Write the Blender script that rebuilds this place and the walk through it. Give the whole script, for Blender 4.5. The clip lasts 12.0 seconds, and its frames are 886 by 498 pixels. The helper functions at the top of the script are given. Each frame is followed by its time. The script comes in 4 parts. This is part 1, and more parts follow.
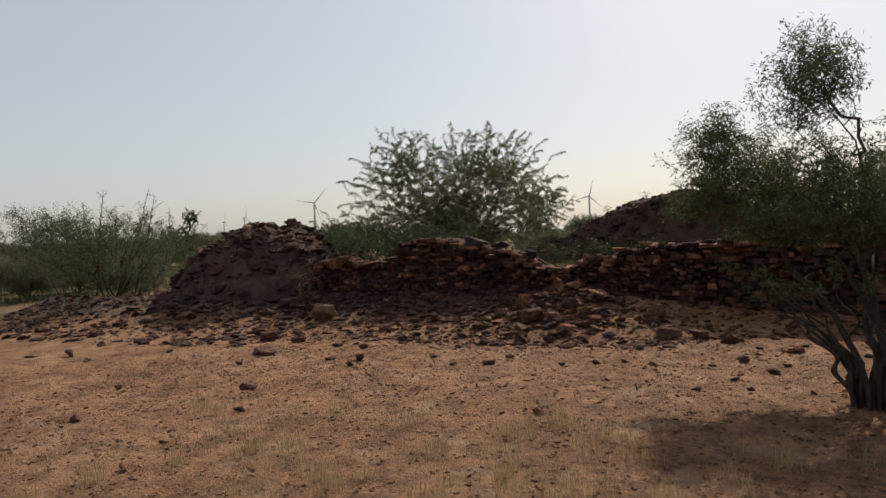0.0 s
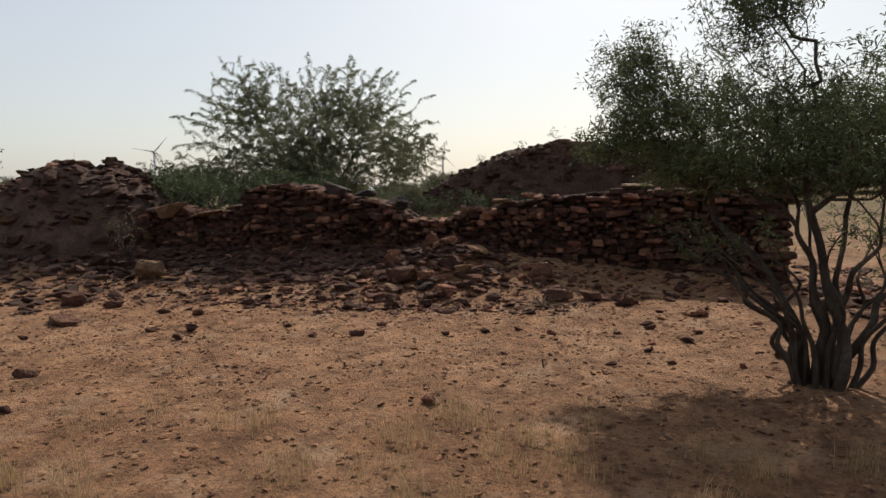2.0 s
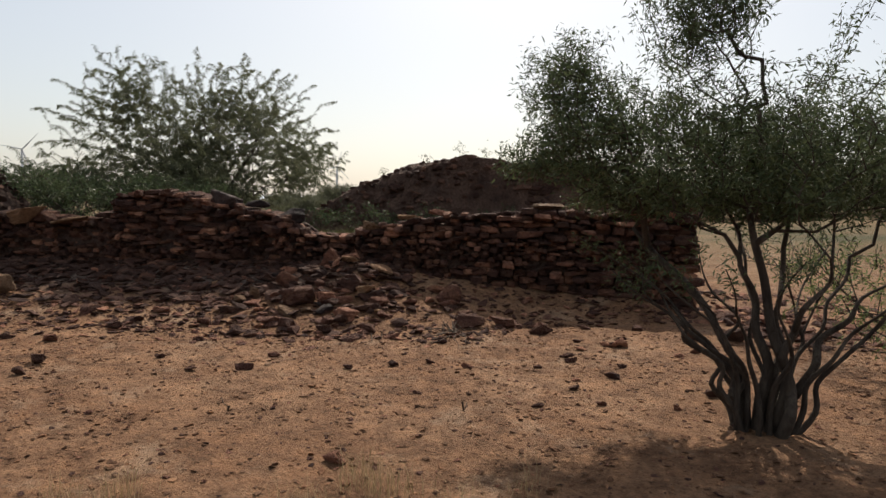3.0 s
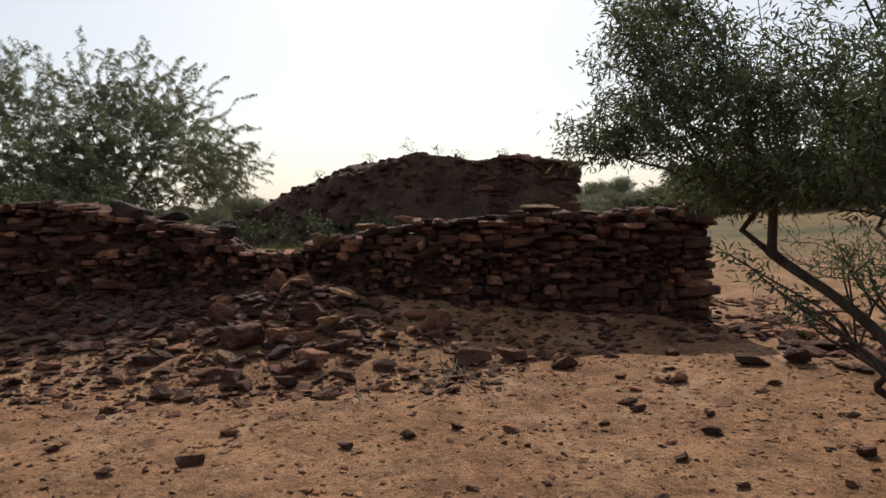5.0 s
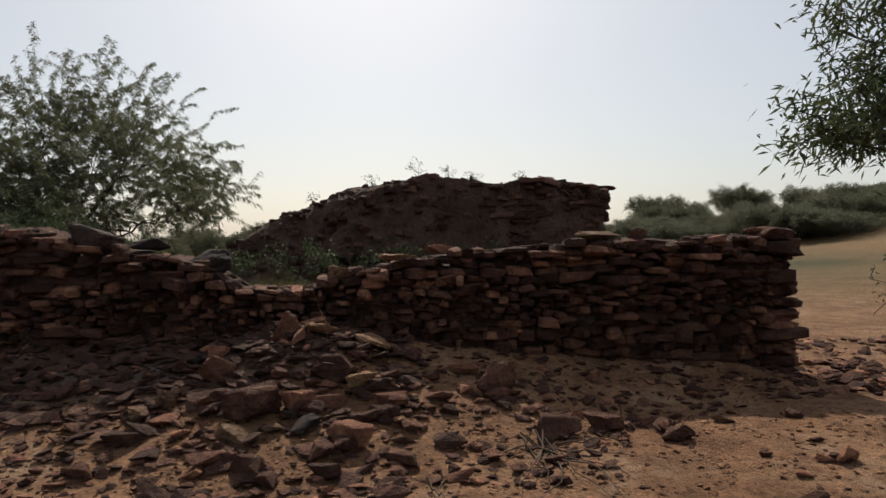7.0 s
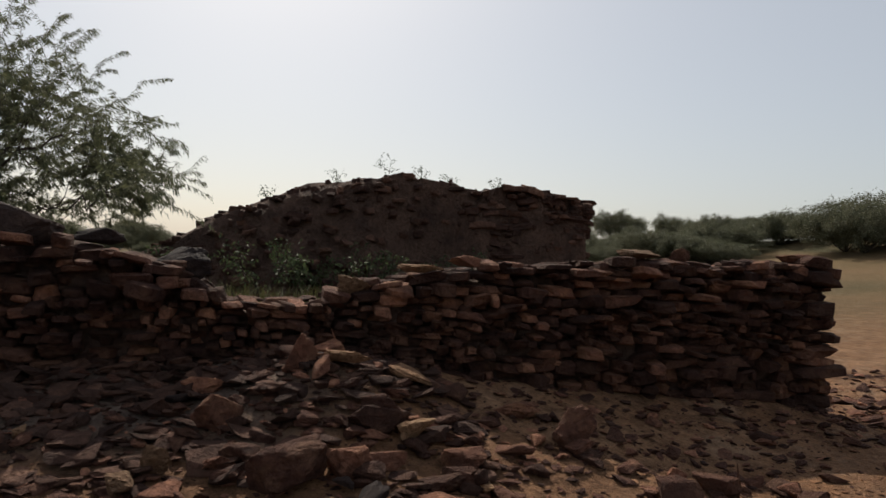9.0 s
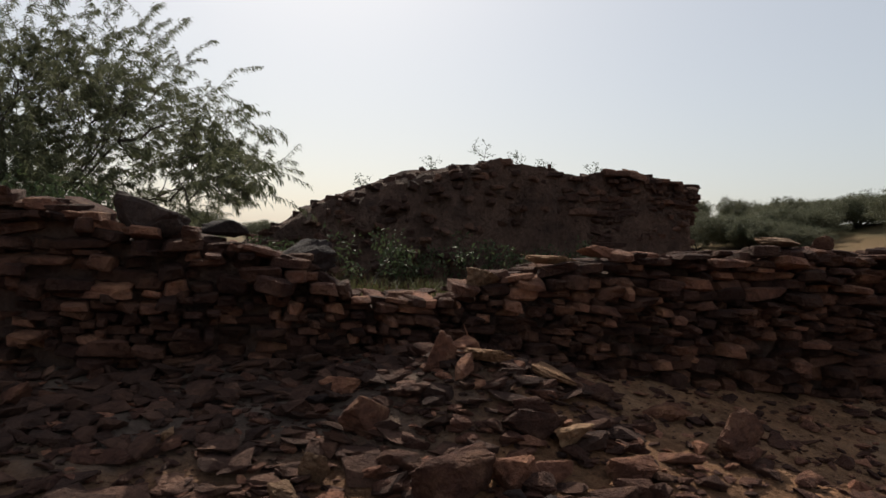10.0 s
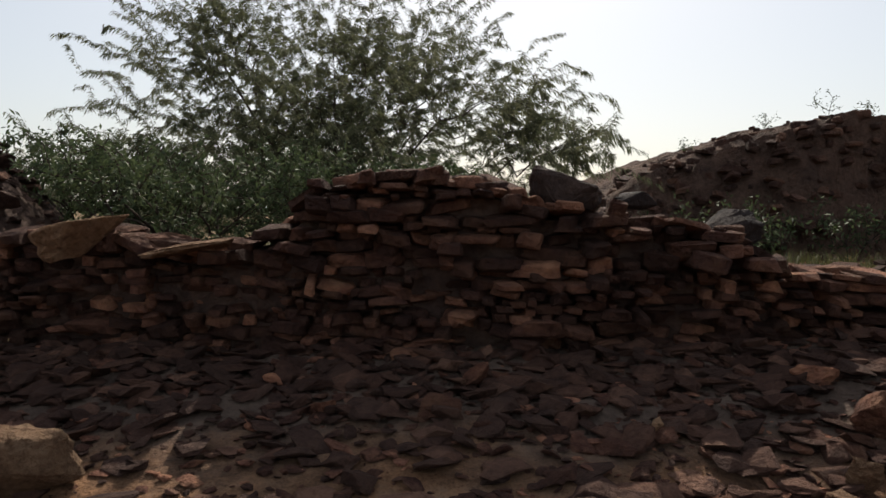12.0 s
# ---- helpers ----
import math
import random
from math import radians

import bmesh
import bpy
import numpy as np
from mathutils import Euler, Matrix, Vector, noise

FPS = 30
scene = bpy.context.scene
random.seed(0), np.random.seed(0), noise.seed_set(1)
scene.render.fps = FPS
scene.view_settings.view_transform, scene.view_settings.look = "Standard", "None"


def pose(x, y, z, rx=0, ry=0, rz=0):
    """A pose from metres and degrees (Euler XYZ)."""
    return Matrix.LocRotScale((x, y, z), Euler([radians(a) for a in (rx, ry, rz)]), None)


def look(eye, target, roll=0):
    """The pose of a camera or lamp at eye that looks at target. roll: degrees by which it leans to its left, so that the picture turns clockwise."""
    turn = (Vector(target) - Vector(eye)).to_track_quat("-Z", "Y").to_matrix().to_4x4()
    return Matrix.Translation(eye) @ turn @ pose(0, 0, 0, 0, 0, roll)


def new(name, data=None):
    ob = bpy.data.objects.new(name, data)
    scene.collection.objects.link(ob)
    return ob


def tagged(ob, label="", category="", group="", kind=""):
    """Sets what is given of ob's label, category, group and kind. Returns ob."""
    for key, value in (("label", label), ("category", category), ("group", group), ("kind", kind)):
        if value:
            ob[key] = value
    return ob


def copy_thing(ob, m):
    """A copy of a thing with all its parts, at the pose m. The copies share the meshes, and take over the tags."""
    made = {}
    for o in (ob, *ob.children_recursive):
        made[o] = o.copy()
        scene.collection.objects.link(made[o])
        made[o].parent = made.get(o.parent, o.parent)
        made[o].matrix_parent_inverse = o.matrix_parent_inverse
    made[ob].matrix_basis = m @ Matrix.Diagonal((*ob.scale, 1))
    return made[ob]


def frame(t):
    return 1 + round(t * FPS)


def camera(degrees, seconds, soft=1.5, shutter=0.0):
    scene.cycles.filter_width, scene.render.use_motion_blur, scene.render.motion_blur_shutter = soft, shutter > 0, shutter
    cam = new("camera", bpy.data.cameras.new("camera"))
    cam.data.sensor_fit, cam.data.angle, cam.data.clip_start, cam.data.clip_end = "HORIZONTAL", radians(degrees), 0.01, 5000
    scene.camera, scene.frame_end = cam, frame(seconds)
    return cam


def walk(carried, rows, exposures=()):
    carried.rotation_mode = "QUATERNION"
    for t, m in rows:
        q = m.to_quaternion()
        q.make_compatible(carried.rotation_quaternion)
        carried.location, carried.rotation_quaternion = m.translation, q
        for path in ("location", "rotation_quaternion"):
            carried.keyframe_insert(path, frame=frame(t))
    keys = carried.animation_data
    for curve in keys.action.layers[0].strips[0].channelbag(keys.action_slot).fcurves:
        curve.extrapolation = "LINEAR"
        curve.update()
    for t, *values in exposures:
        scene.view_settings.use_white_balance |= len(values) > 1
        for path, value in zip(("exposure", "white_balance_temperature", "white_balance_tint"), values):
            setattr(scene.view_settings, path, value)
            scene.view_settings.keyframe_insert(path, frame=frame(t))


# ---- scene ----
cam = camera(65.4, 12.0)
PATH = [
    (0, (-0.082, 0.018, 1.636), (-0.967, 1.987, 1.595), -2.4),
    (0.5, (-0.222, 0.359, 1.572), (-0.905, 2.4, 1.384), 0.1),
    (1, (-0.437, 0.646, 1.557), (-0.837, 2.756, 1.331), 0.3),
    (1.5, (-0.583, 0.926, 1.538), (-1.047, 3.031, 1.379), 0.7),
    (2, (-0.766, 1.398, 1.488), (-1.22, 3.501, 1.3), -0.9),
    (2.5, (-0.9, 1.752, 1.49), (-1.086, 3.892, 1.247), -0.2),
    (2.7, (-0.934, 1.867, 1.505), (-1.079, 4.016, 1.357), 1.2),
    (4.3, (-1.572, 3.319, 1.481), (-1.571, 5.475, 1.344), -1.1),
    (4.5, (-1.61, 3.481, 1.486), (-1.595, 5.638, 1.378), -0.7),
    (5, (-1.899, 3.809, 1.456), (-1.713, 5.959, 1.338), -0.6),
    (5.5, (-2.052, 4.168, 1.432), (-1.845, 6.318, 1.378), 1.0),
    (6, (-2.206, 4.511, 1.426), (-1.872, 6.644, 1.386), -0.5),
    (6.5, (-2.367, 4.933, 1.423), (-1.992, 7.06, 1.387), 1.4),
    (7, (-2.583, 5.271, 1.406), (-2.254, 7.405, 1.393), -0.5),
    (7.2, (-2.652, 5.408, 1.399), (-2.228, 7.527, 1.418), -0.7),
    (8.8, (-3.473, 6.547, 1.368), (-2.782, 8.593, 1.404), 1.5),
    (9, (-3.566, 6.645, 1.384), (-2.857, 8.684, 1.412), 2.5),
    (9.5, (-3.766, 6.887, 1.386), (-3.101, 8.942, 1.427), 0.6),
    (10, (-3.993, 7.076, 1.395), (-3.437, 9.163, 1.373), 2.1),
    (10.5, (-4.271, 7.189, 1.396), (-3.764, 9.287, 1.309), 1.3),
    (11, (-4.533, 7.416, 1.425), (-4.114, 9.534, 1.348), 0.1),
    (11.5, (-4.834, 7.549, 1.349), (-4.536, 9.69, 1.328), 5.4),
    (12, (-5.235, 7.564, 1.367), (-5.296, 9.72, 1.248), 0.2),
]
walk(cam, [(t, look(eye, target, roll)) for t, eye, target, roll in PATH],
     [(0, 0.0), (0.5, -0.14), (1.5, 0.12), (2.5, 0.2), (4.5, 0.36), (5.5, 0.2), (6.5, 0.12), (7, 0.02), (9, -0.08), (10, 0.0), (11, 0.2), (11.5, 0.22), (12, 0.24)])

# ---- light: hazy sun ahead of the walker, open sky ----
SUN_AZ, SUN_EL = radians(87), radians(42)
world = bpy.data.worlds.new("sky_world")
scene.world = world
world.use_nodes = True
wn = world.node_tree
sky = wn.nodes.new("ShaderNodeTexSky")
sky.sky_type, sky.sun_disc = "NISHITA", False
sky.sun_elevation, sky.sun_rotation = SUN_EL, radians(90) - SUN_AZ
sky.altitude, sky.air_density, sky.dust_density, sky.ozone_density = 200, 1.1, 2.3, 1.5
wn.nodes["Background"].inputs["Strength"].default_value = 0.087
haze = wn.nodes.new("ShaderNodeHueSaturation")
haze.inputs["Saturation"].default_value = 0.9
wn.links.new(sky.outputs[0], haze.inputs["Color"])
veil = wn.nodes.new("ShaderNodeMix")
veil.data_type = "RGBA"
veil.inputs[0].default_value = 0.42
veil.inputs[7].default_value = (8.7, 8.8, 8.8, 1)
wn.links.new(haze.outputs[0], veil.inputs[6])
wn.links.new(veil.outputs[2], wn.nodes["Background"].inputs["Color"])

sun = new("sun", bpy.data.lights.new("sun", "SUN"))
sun.data.energy, sun.data.angle, sun.data.color = 5.0, radians(0.6), (1.0, 0.91, 0.78)
sun.matrix_world = look((0, 0, 0), (-math.cos(SUN_AZ) * math.cos(SUN_EL), -math.sin(SUN_AZ) * math.cos(SUN_EL), -math.sin(SUN_EL)))


# ---- materials ----
def ramp_of(nt, fac, stops):
    r = nt.nodes.new("ShaderNodeValToRGB")
    e = r.color_ramp.elements
    e[0].position, e[0].color = stops[0][0], (*stops[0][1], 1)
    e[1].position, e[1].color = stops[-1][0], (*stops[-1][1], 1)
    for p, c in stops[1:-1]:
        e.new(p).color = (*c, 1)
    nt.links.new(fac, r.inputs[0])
    return r.outputs[0]


def noise_of(nt, vec, scale, detail=5, rough=0.6):
    n = nt.nodes.new("ShaderNodeTexNoise")
    n.inputs["Scale"].default_value, n.inputs["Detail"].default_value, n.inputs["Roughness"].default_value = scale, detail, rough
    nt.links.new(vec, n.inputs["Vector"])
    return n.outputs["Fac"]


def mix_of(nt, mode, fac, a, b):
    m = nt.nodes.new("ShaderNodeMix")
    m.data_type, m.blend_type = "RGBA", mode
    for sock, v in ((m.inputs[0], fac), (m.inputs[6], a), (m.inputs[7], b)):
        if hasattr(v, "default_value"):
            nt.links.new(v, sock)
        else:
            sock.default_value = v
    return m.outputs[2]


def rough_mat(name, stops, big, fine, rough=0.9, bump=0.5, vary=0.0, island=False, dist=0.02, stretch=(1, 1, 1)):
    """A matt mineral or woody surface: stains at scale big, grain at scale fine, relief; vary: spread from piece to piece."""
    m = bpy.data.materials.new(name)
    m.use_nodes = True
    nt = m.node_tree
    b = nt.nodes["Principled BSDF"]
    geo = nt.nodes.new("ShaderNodeNewGeometry")
    sc = nt.nodes.new("ShaderNodeVectorMath")
    sc.operation = "MULTIPLY"
    sc.inputs[1].default_value = stretch
    nt.links.new(geo.outputs["Position"], sc.inputs[0])
    vec = sc.outputs[0]
    n1, n2 = noise_of(nt, vec, big, 6, 0.65), noise_of(nt, vec, fine, 8, 0.7)
    col = ramp_of(nt, n1, stops)
    grain = ramp_of(nt, n2, [(0.3, (0.55, 0.53, 0.52)), (0.5, (1, 1, 1)), (0.72, (1.3, 1.28, 1.25))])
    col = mix_of(nt, "MULTIPLY", 0.85, col, grain)
    if vary:
        if island:
            rnd = geo.outputs["Random Per Island"]
        else:
            rnd = nt.nodes.new("ShaderNodeObjectInfo").outputs["Random"]
        tone = ramp_of(nt, rnd, [(0.0, (0.85 - vary, 0.84 - vary, 0.86 - vary)), (0.55, (0.64, 0.58, 0.58)), (0.76, (0.95, 0.84, 0.8)),
                                 (0.9, (1 + vary * 1.0, 1 + vary * 0.6, 1 + vary * 0.35)), (1.0, (1 + vary * 2.6, 1 + vary * 2.0, 1 + vary * 1.5))])
        col = mix_of(nt, "MULTIPLY", 1.0, col, tone)
    nt.links.new(col, b.inputs["Base Color"])
    b.inputs["Roughness"].default_value = rough
    b.inputs["Specular IOR Level"].default_value = 0.12
    bp = nt.nodes.new("ShaderNodeBump")
    bp.inputs["Strength"].default_value, bp.inputs["Distance"].default_value = bump, dist
    add = nt.nodes.new("ShaderNodeMath")
    add.operation = "ADD"
    nt.links.new(n1, add.inputs[0])
    nt.links.new(n2, add.inputs[1])
    nt.links.new(add.outputs[0], bp.inputs["Height"])
    nt.links.new(bp.outputs[0], b.inputs["Normal"])
    return m


def leaf_mat(name, dark, light, through_light=0.35):
    m = bpy.data.materials.new(name)
    m.use_nodes = True
    nt = m.node_tree
    b = nt.nodes["Principled BSDF"]
    geo = nt.nodes.new("ShaderNodeNewGeometry")
    col = ramp_of(nt, geo.outputs["Random Per Island"], [(0, dark), (0.6, tuple((p + q) / 2 for p, q in zip(dark, light))), (1, light)])
    n = noise_of(nt, geo.outputs["Position"], 1.6, 3)
    col = mix_of(nt, "MULTIPLY", 0.7, col, ramp_of(nt, n, [(0.3, (0.7, 0.75, 0.65)), (0.7, (1.25, 1.2, 1.1))]))
    nt.links.new(col, b.inputs["Base Color"])
    b.inputs["Roughness"].default_value = 0.65
    b.inputs["Specular IOR Level"].default_value = 0.22
    tr = nt.nodes.new("ShaderNodeBsdfTranslucent")
    nt.links.new(col, tr.inputs["Color"])
    mx = nt.nodes.new("ShaderNodeMixShader")
    mx.inputs[0].default_value = through_light
    nt.links.new(b.outputs[0], mx.inputs[1])
    nt.links.new(tr.outputs[0], mx.inputs[2])
    nt.links.new(mx.outputs[0], nt.nodes["Material Output"].inputs["Surface"])
    return m


def ground_mat():
    m = rough_mat("sandy_earth", [(0.25, (0.15, 0.078, 0.042)), (0.45, (0.205, 0.11, 0.061)), (0.6, (0.25, 0.142, 0.082)), (0.8, (0.33, 0.21, 0.132))], 0.9, 26, 0.95, 1.0, dist=0.06)
    nt = m.node_tree
    b = nt.nodes["Principled BSDF"]
    geo = nt.nodes.new("ShaderNodeNewGeometry")
    old = b.inputs["Base Color"].links[0].from_socket
    # dark grit and scattered crumbs of stone
    v = nt.nodes.new("ShaderNodeTexVoronoi")
    v.inputs["Scale"].default_value = 26
    nt.links.new(geo.outputs["Position"], v.inputs["Vector"])
    crumbs = ramp_of(nt, v.outputs["Distance"], [(0.10, (0.42, 0.36, 0.34)), (0.2, (1, 1, 1))])
    col = mix_of(nt, "MULTIPLY", 0.7, old, crumbs)
    v2 = nt.nodes.new("ShaderNodeTexVoronoi")
    v2.inputs["Scale"].default_value = 75
    nt.links.new(geo.outputs["Position"], v2.inputs["Vector"])
    col = mix_of(nt, "MULTIPLY", 0.55, col, ramp_of(nt, v2.outputs["Distance"], [(0.12, (0.45, 0.4, 0.38)), (0.3, (1, 1, 1)), (0.7, (1.2, 1.18, 1.15))]))
    patch = noise_of(nt, geo.outputs["Position"], 4.2, 9, 0.78)
    col = mix_of(nt, "MULTIPLY", 0.8, col, ramp_of(nt, patch, [(0.36, (0.42, 0.39, 0.37)), (0.5, (1, 1, 1)), (0.62, (1.45, 1.42, 1.36))]))
    scuff = noise_of(nt, geo.outputs["Position"], 1.5, 9, 0.75)
    col = mix_of(nt, "MIX", ramp_of(nt, scuff, [(0.54, (0, 0, 0)), (0.66, (0.5, 0.5, 0.5))]), col, (0.4, 0.28, 0.19, 1))
    # thin dry grass and scrub litter on the open land farther away
    far = noise_of(nt, geo.outputs["Position"], 0.11, 6)
    sep = nt.nodes.new("ShaderNodeVectorMath")
    sep.operation = "LENGTH"
    nt.links.new(geo.outputs["Position"], sep.inputs[0])
    mr = nt.nodes.new("ShaderNodeMapRange")
    mr.inputs["From Min"].default_value, mr.inputs["From Max"].default_value = 12.5, 30
    nt.links.new(sep.outputs["Value"], mr.inputs["Value"])
    grass = ramp_of(nt, far, [(0.35, (0.17, 0.108, 0.056)), (0.5, (0.13, 0.09, 0.045)), (0.65, (0.065, 0.06, 0.028))])
    col = mix_of(nt, "MIX", mr.outputs[0], col, grass)
    # darker grey-brown mixed in with a ragged edge over the wall's western foot
    xyz = nt.nodes.new("ShaderNodeSeparateXYZ")
    nt.links.new(geo.outputs["Position"], xyz.inputs[0])
    edge = noise_of(nt, geo.outputs["Position"], 1.1, 7, 0.7)
    shares = []
    for socket, near, past in (("X", -1.6, -3.2), ("Y", 9.6, 10.9), ("Y", 13.2, 11.6)):
        r = nt.nodes.new("ShaderNodeMapRange")
        r.inputs["From Min"].default_value, r.inputs["From Max"].default_value = near, past
        nt.links.new(xyz.outputs[socket], r.inputs["Value"])
        shares.append(r.outputs[0])
    share = edge
    for q in shares:
        mul = nt.nodes.new("ShaderNodeMath")
        mul.operation = "MULTIPLY"
        nt.links.new(share, mul.inputs[0])
        nt.links.new(q, mul.inputs[1])
        share = mul.outputs[0]
    grey_earth = ramp_of(nt, noise_of(nt, geo.outputs["Position"], 9, 8, 0.7), [(0.3, (0.075, 0.058, 0.05)), (0.5, (0.125, 0.095, 0.08)), (0.7, (0.19, 0.145, 0.118))])
    col = mix_of(nt, "MIX", ramp_of(nt, share, [(0.18, (0, 0, 0)), (0.42, (0.9, 0.9, 0.9))]), col, grey_earth)
    nt.links.new(col, b.inputs["Base Color"])
    return m


M_GROUND = ground_mat()
STONE_STOPS = [(0.25, (0.07, 0.041, 0.034)), (0.45, (0.132, 0.072, 0.055)), (0.62, (0.2, 0.114, 0.078)), (0.8, (0.285, 0.172, 0.115))]
M_STONE = rough_mat("red_sandstone_block", STONE_STOPS, 5.0, 24, 0.9, 1.0, vary=0.48, dist=0.07)
M_STONES = rough_mat("red_sandstone_blocks_joined", STONE_STOPS, 5.0, 24, 0.9, 1.0, vary=0.48, island=True, dist=0.07)
# Darker brown than the wall's sandstone, with less spread from piece to piece.
M_RUIN = rough_mat("dark_brown_masonry", [(0.25, (0.058, 0.036, 0.03)), (0.5, (0.11, 0.066, 0.051)), (0.75, (0.185, 0.113, 0.083))], 4.0, 24, 0.92, 1.0, vary=0.25, island=True, dist=0.06)
M_RUINS = rough_mat("dark_brown_block", [(0.25, (0.058, 0.036, 0.03)), (0.5, (0.11, 0.066, 0.051)), (0.75, (0.185, 0.113, 0.083))], 4.0, 24, 0.92, 1.0, vary=0.25, dist=0.06)
M_CORE = rough_mat("rubble_and_earth_core", [(0.3, (0.045, 0.03, 0.027)), (0.5, (0.09, 0.058, 0.047)), (0.75, (0.155, 0.1, 0.076))], 4.0, 22, 0.95, 1.0, dist=0.05)
M_EARTH = rough_mat("collapsed_earth", [(0.3, (0.068, 0.044, 0.036)), (0.5, (0.125, 0.078, 0.06)), (0.75, (0.2, 0.128, 0.096))], 3.0, 22, 0.95, 1.0, dist=0.12)
M_ROCK = rough_mat("weathered_fallen_stone", [(0.25, (0.085, 0.045, 0.035)), (0.5, (0.17, 0.088, 0.062)), (0.75, (0.3, 0.175, 0.11))], 7.0, 30, 0.88, 1.0, vary=0.45, dist=0.06)
# Near-black base: backlit silhouette of the wall-top stones put into the colour.
M_DARK = rough_mat("silhouette_dark_stone", [(0.25, (0.02, 0.016, 0.016)), (0.5, (0.04, 0.03, 0.028)), (0.75, (0.075, 0.055, 0.047))], 5.0, 38, 0.85, 1.0, vary=0.2)
M_PALE = rough_mat("pale_ochre_stone", [(0.25, (0.2, 0.12, 0.07)), (0.5, (0.29, 0.185, 0.11)), (0.75, (0.38, 0.265, 0.17))], 7.0, 28, 0.88, 1.0, vary=0.15, dist=0.05)
M_GRAVEL = rough_mat("gravel_chips", [(0.25, (0.085, 0.046, 0.038)), (0.5, (0.165, 0.088, 0.065)), (0.75, (0.29, 0.17, 0.112))], 9.0, 36, 0.92, 1.0, vary=0.5, island=True, dist=0.05)
M_CLOD = rough_mat("dry_earth_clod", [(0.25, (0.13, 0.07, 0.04)), (0.5, (0.2, 0.112, 0.064)), (0.75, (0.27, 0.168, 0.102))], 3.0, 40, 0.95, 0.8, vary=0.2, island=True)
M_BARK = rough_mat("grey_brown_bark", [(0.3, (0.025, 0.019, 0.016)), (0.5, (0.055, 0.043, 0.034)), (0.75, (0.1, 0.08, 0.063))], 9.0, 45, 0.95, 1.0, dist=0.015, stretch=(1, 1, 0.3))
M_TWIG = rough_mat("dry_twig_bark", [(0.3, (0.05, 0.035, 0.026)), (0.7, (0.13, 0.095, 0.07))], 12, 60, 0.95, 0.6, dist=0.005)
M_LEAF = leaf_mat("narrow_grey_green_leaf", (0.04, 0.056, 0.026), (0.105, 0.125, 0.062), 0.3)
M_FEATHER = leaf_mat("feathery_thorn_leaf", (0.07, 0.078, 0.042), (0.16, 0.168, 0.1), 0.45)
M_SHRUB = leaf_mat("scrub_leaf", (0.04, 0.06, 0.028), (0.1, 0.125, 0.06), 0.3)
# Leaf of the far scrub, paled and greyed: distance haze put into the colour.
M_HAZED = leaf_mat("hazed_scrub_leaf", (0.07, 0.075, 0.048), (0.15, 0.155, 0.105), 0.35)
M_LIGHTLEAF = leaf_mat("pale_green_shrub_leaf", (0.08, 0.11, 0.04), (0.18, 0.2, 0.09), 0.4)
M_STRAW = leaf_mat("dry_straw", (0.22, 0.15, 0.08), (0.42, 0.31, 0.18), 0.3)
M_GREENGRASS = leaf_mat("green_grass_blade", (0.055, 0.06, 0.024), (0.125, 0.12, 0.05), 0.3)
# White paint set bluish grey: the turbines' backlit shade is put into the colour.
M_TOWER = rough_mat("backlit_white_steel", [(0.3, (0.42, 0.44, 0.47)), (0.7, (0.52, 0.54, 0.56))], 0.05, 0.4, 0.5, 0.05)


# Hill surface with distance haze painted as pale blue-grey and a faint glow.
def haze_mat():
    m = bpy.data.materials.new("far_hill_haze_glow")
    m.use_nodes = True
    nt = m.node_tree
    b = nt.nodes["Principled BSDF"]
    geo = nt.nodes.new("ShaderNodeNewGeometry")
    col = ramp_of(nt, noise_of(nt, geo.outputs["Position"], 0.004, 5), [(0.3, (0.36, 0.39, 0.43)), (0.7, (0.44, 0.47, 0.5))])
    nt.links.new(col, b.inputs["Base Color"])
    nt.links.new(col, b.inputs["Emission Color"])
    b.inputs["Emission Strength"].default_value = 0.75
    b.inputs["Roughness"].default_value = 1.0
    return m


M_HILL = haze_mat()


# ---- mesh helpers ----
def mesh_of(name, verts, faces, mat, smooth=False):
    me = bpy.data.meshes.new(name)
    me.from_pydata(verts, [], faces)
    me.materials.append(mat)
    if smooth:
        me.shade_smooth()
    me.update()
    return me


def bm_mesh(name, bm, mat, smooth=False):
    me = bpy.data.meshes.new(name)
    bm.to_mesh(me)
    bm.free()
    me.materials.append(mat)
    if smooth:
        me.shade_smooth()
    return me


def part(name, me, parent, label="", kind=""):
    ob = new(name, me)
    ob.parent = parent
    return tagged(ob, label, kind=kind)


def thing(name, label, category, group="", kind="", at=(0, 0, 0)):
    ob = new(name)
    ob.empty_display_size = 0.2
    ob.location = at
    return tagged(ob, label, category, group, kind)


def lerp_profile(pts, x):
    if x <= pts[0][0]:
        return pts[0][1]
    for (x0, z0), (x1, z1) in zip(pts, pts[1:]):
        if x <= x1:
            f = (x - x0) / (x1 - x0)
            return z0 + (z1 - z0) * f
    return pts[-1][1]


def smooth01(f):
    f = min(1.0, max(0.0, f))
    return f * f * (3 - 2 * f)


def fbm(x, y, z=0.0, s=1.0):
    p = Vector((x * s, y * s, z * s))
    return noise.noise(p) + 0.5 * noise.noise(p * 2.1) + 0.25 * noise.noise(p * 4.3)


# ---- lie of the land ----
WALL_Y, WALL_BACK, WALL_X0, WALL_X1 = 11.38, 12.1, -8.1, 1.84
TALUS = [(-13, 0.55), (-10.5, 0.75), (-8.0, 0.62), (-6.0, 0.55), (-4.2, 0.6), (-3.0, 0.68), (-2.2, 0.6), (-1.4, 0.5), (-0.4, 0.36), (1.0, 0.26), (1.84, 0.14), (3.0, 0.12)]
FOOT = [(-13, 9.4), (-8, 9.1), (-5, 9.2), (-3.2, 8.95), (-1.4, 9.2), (0, 10.2), (1.84, 10.7), (3, 11)]
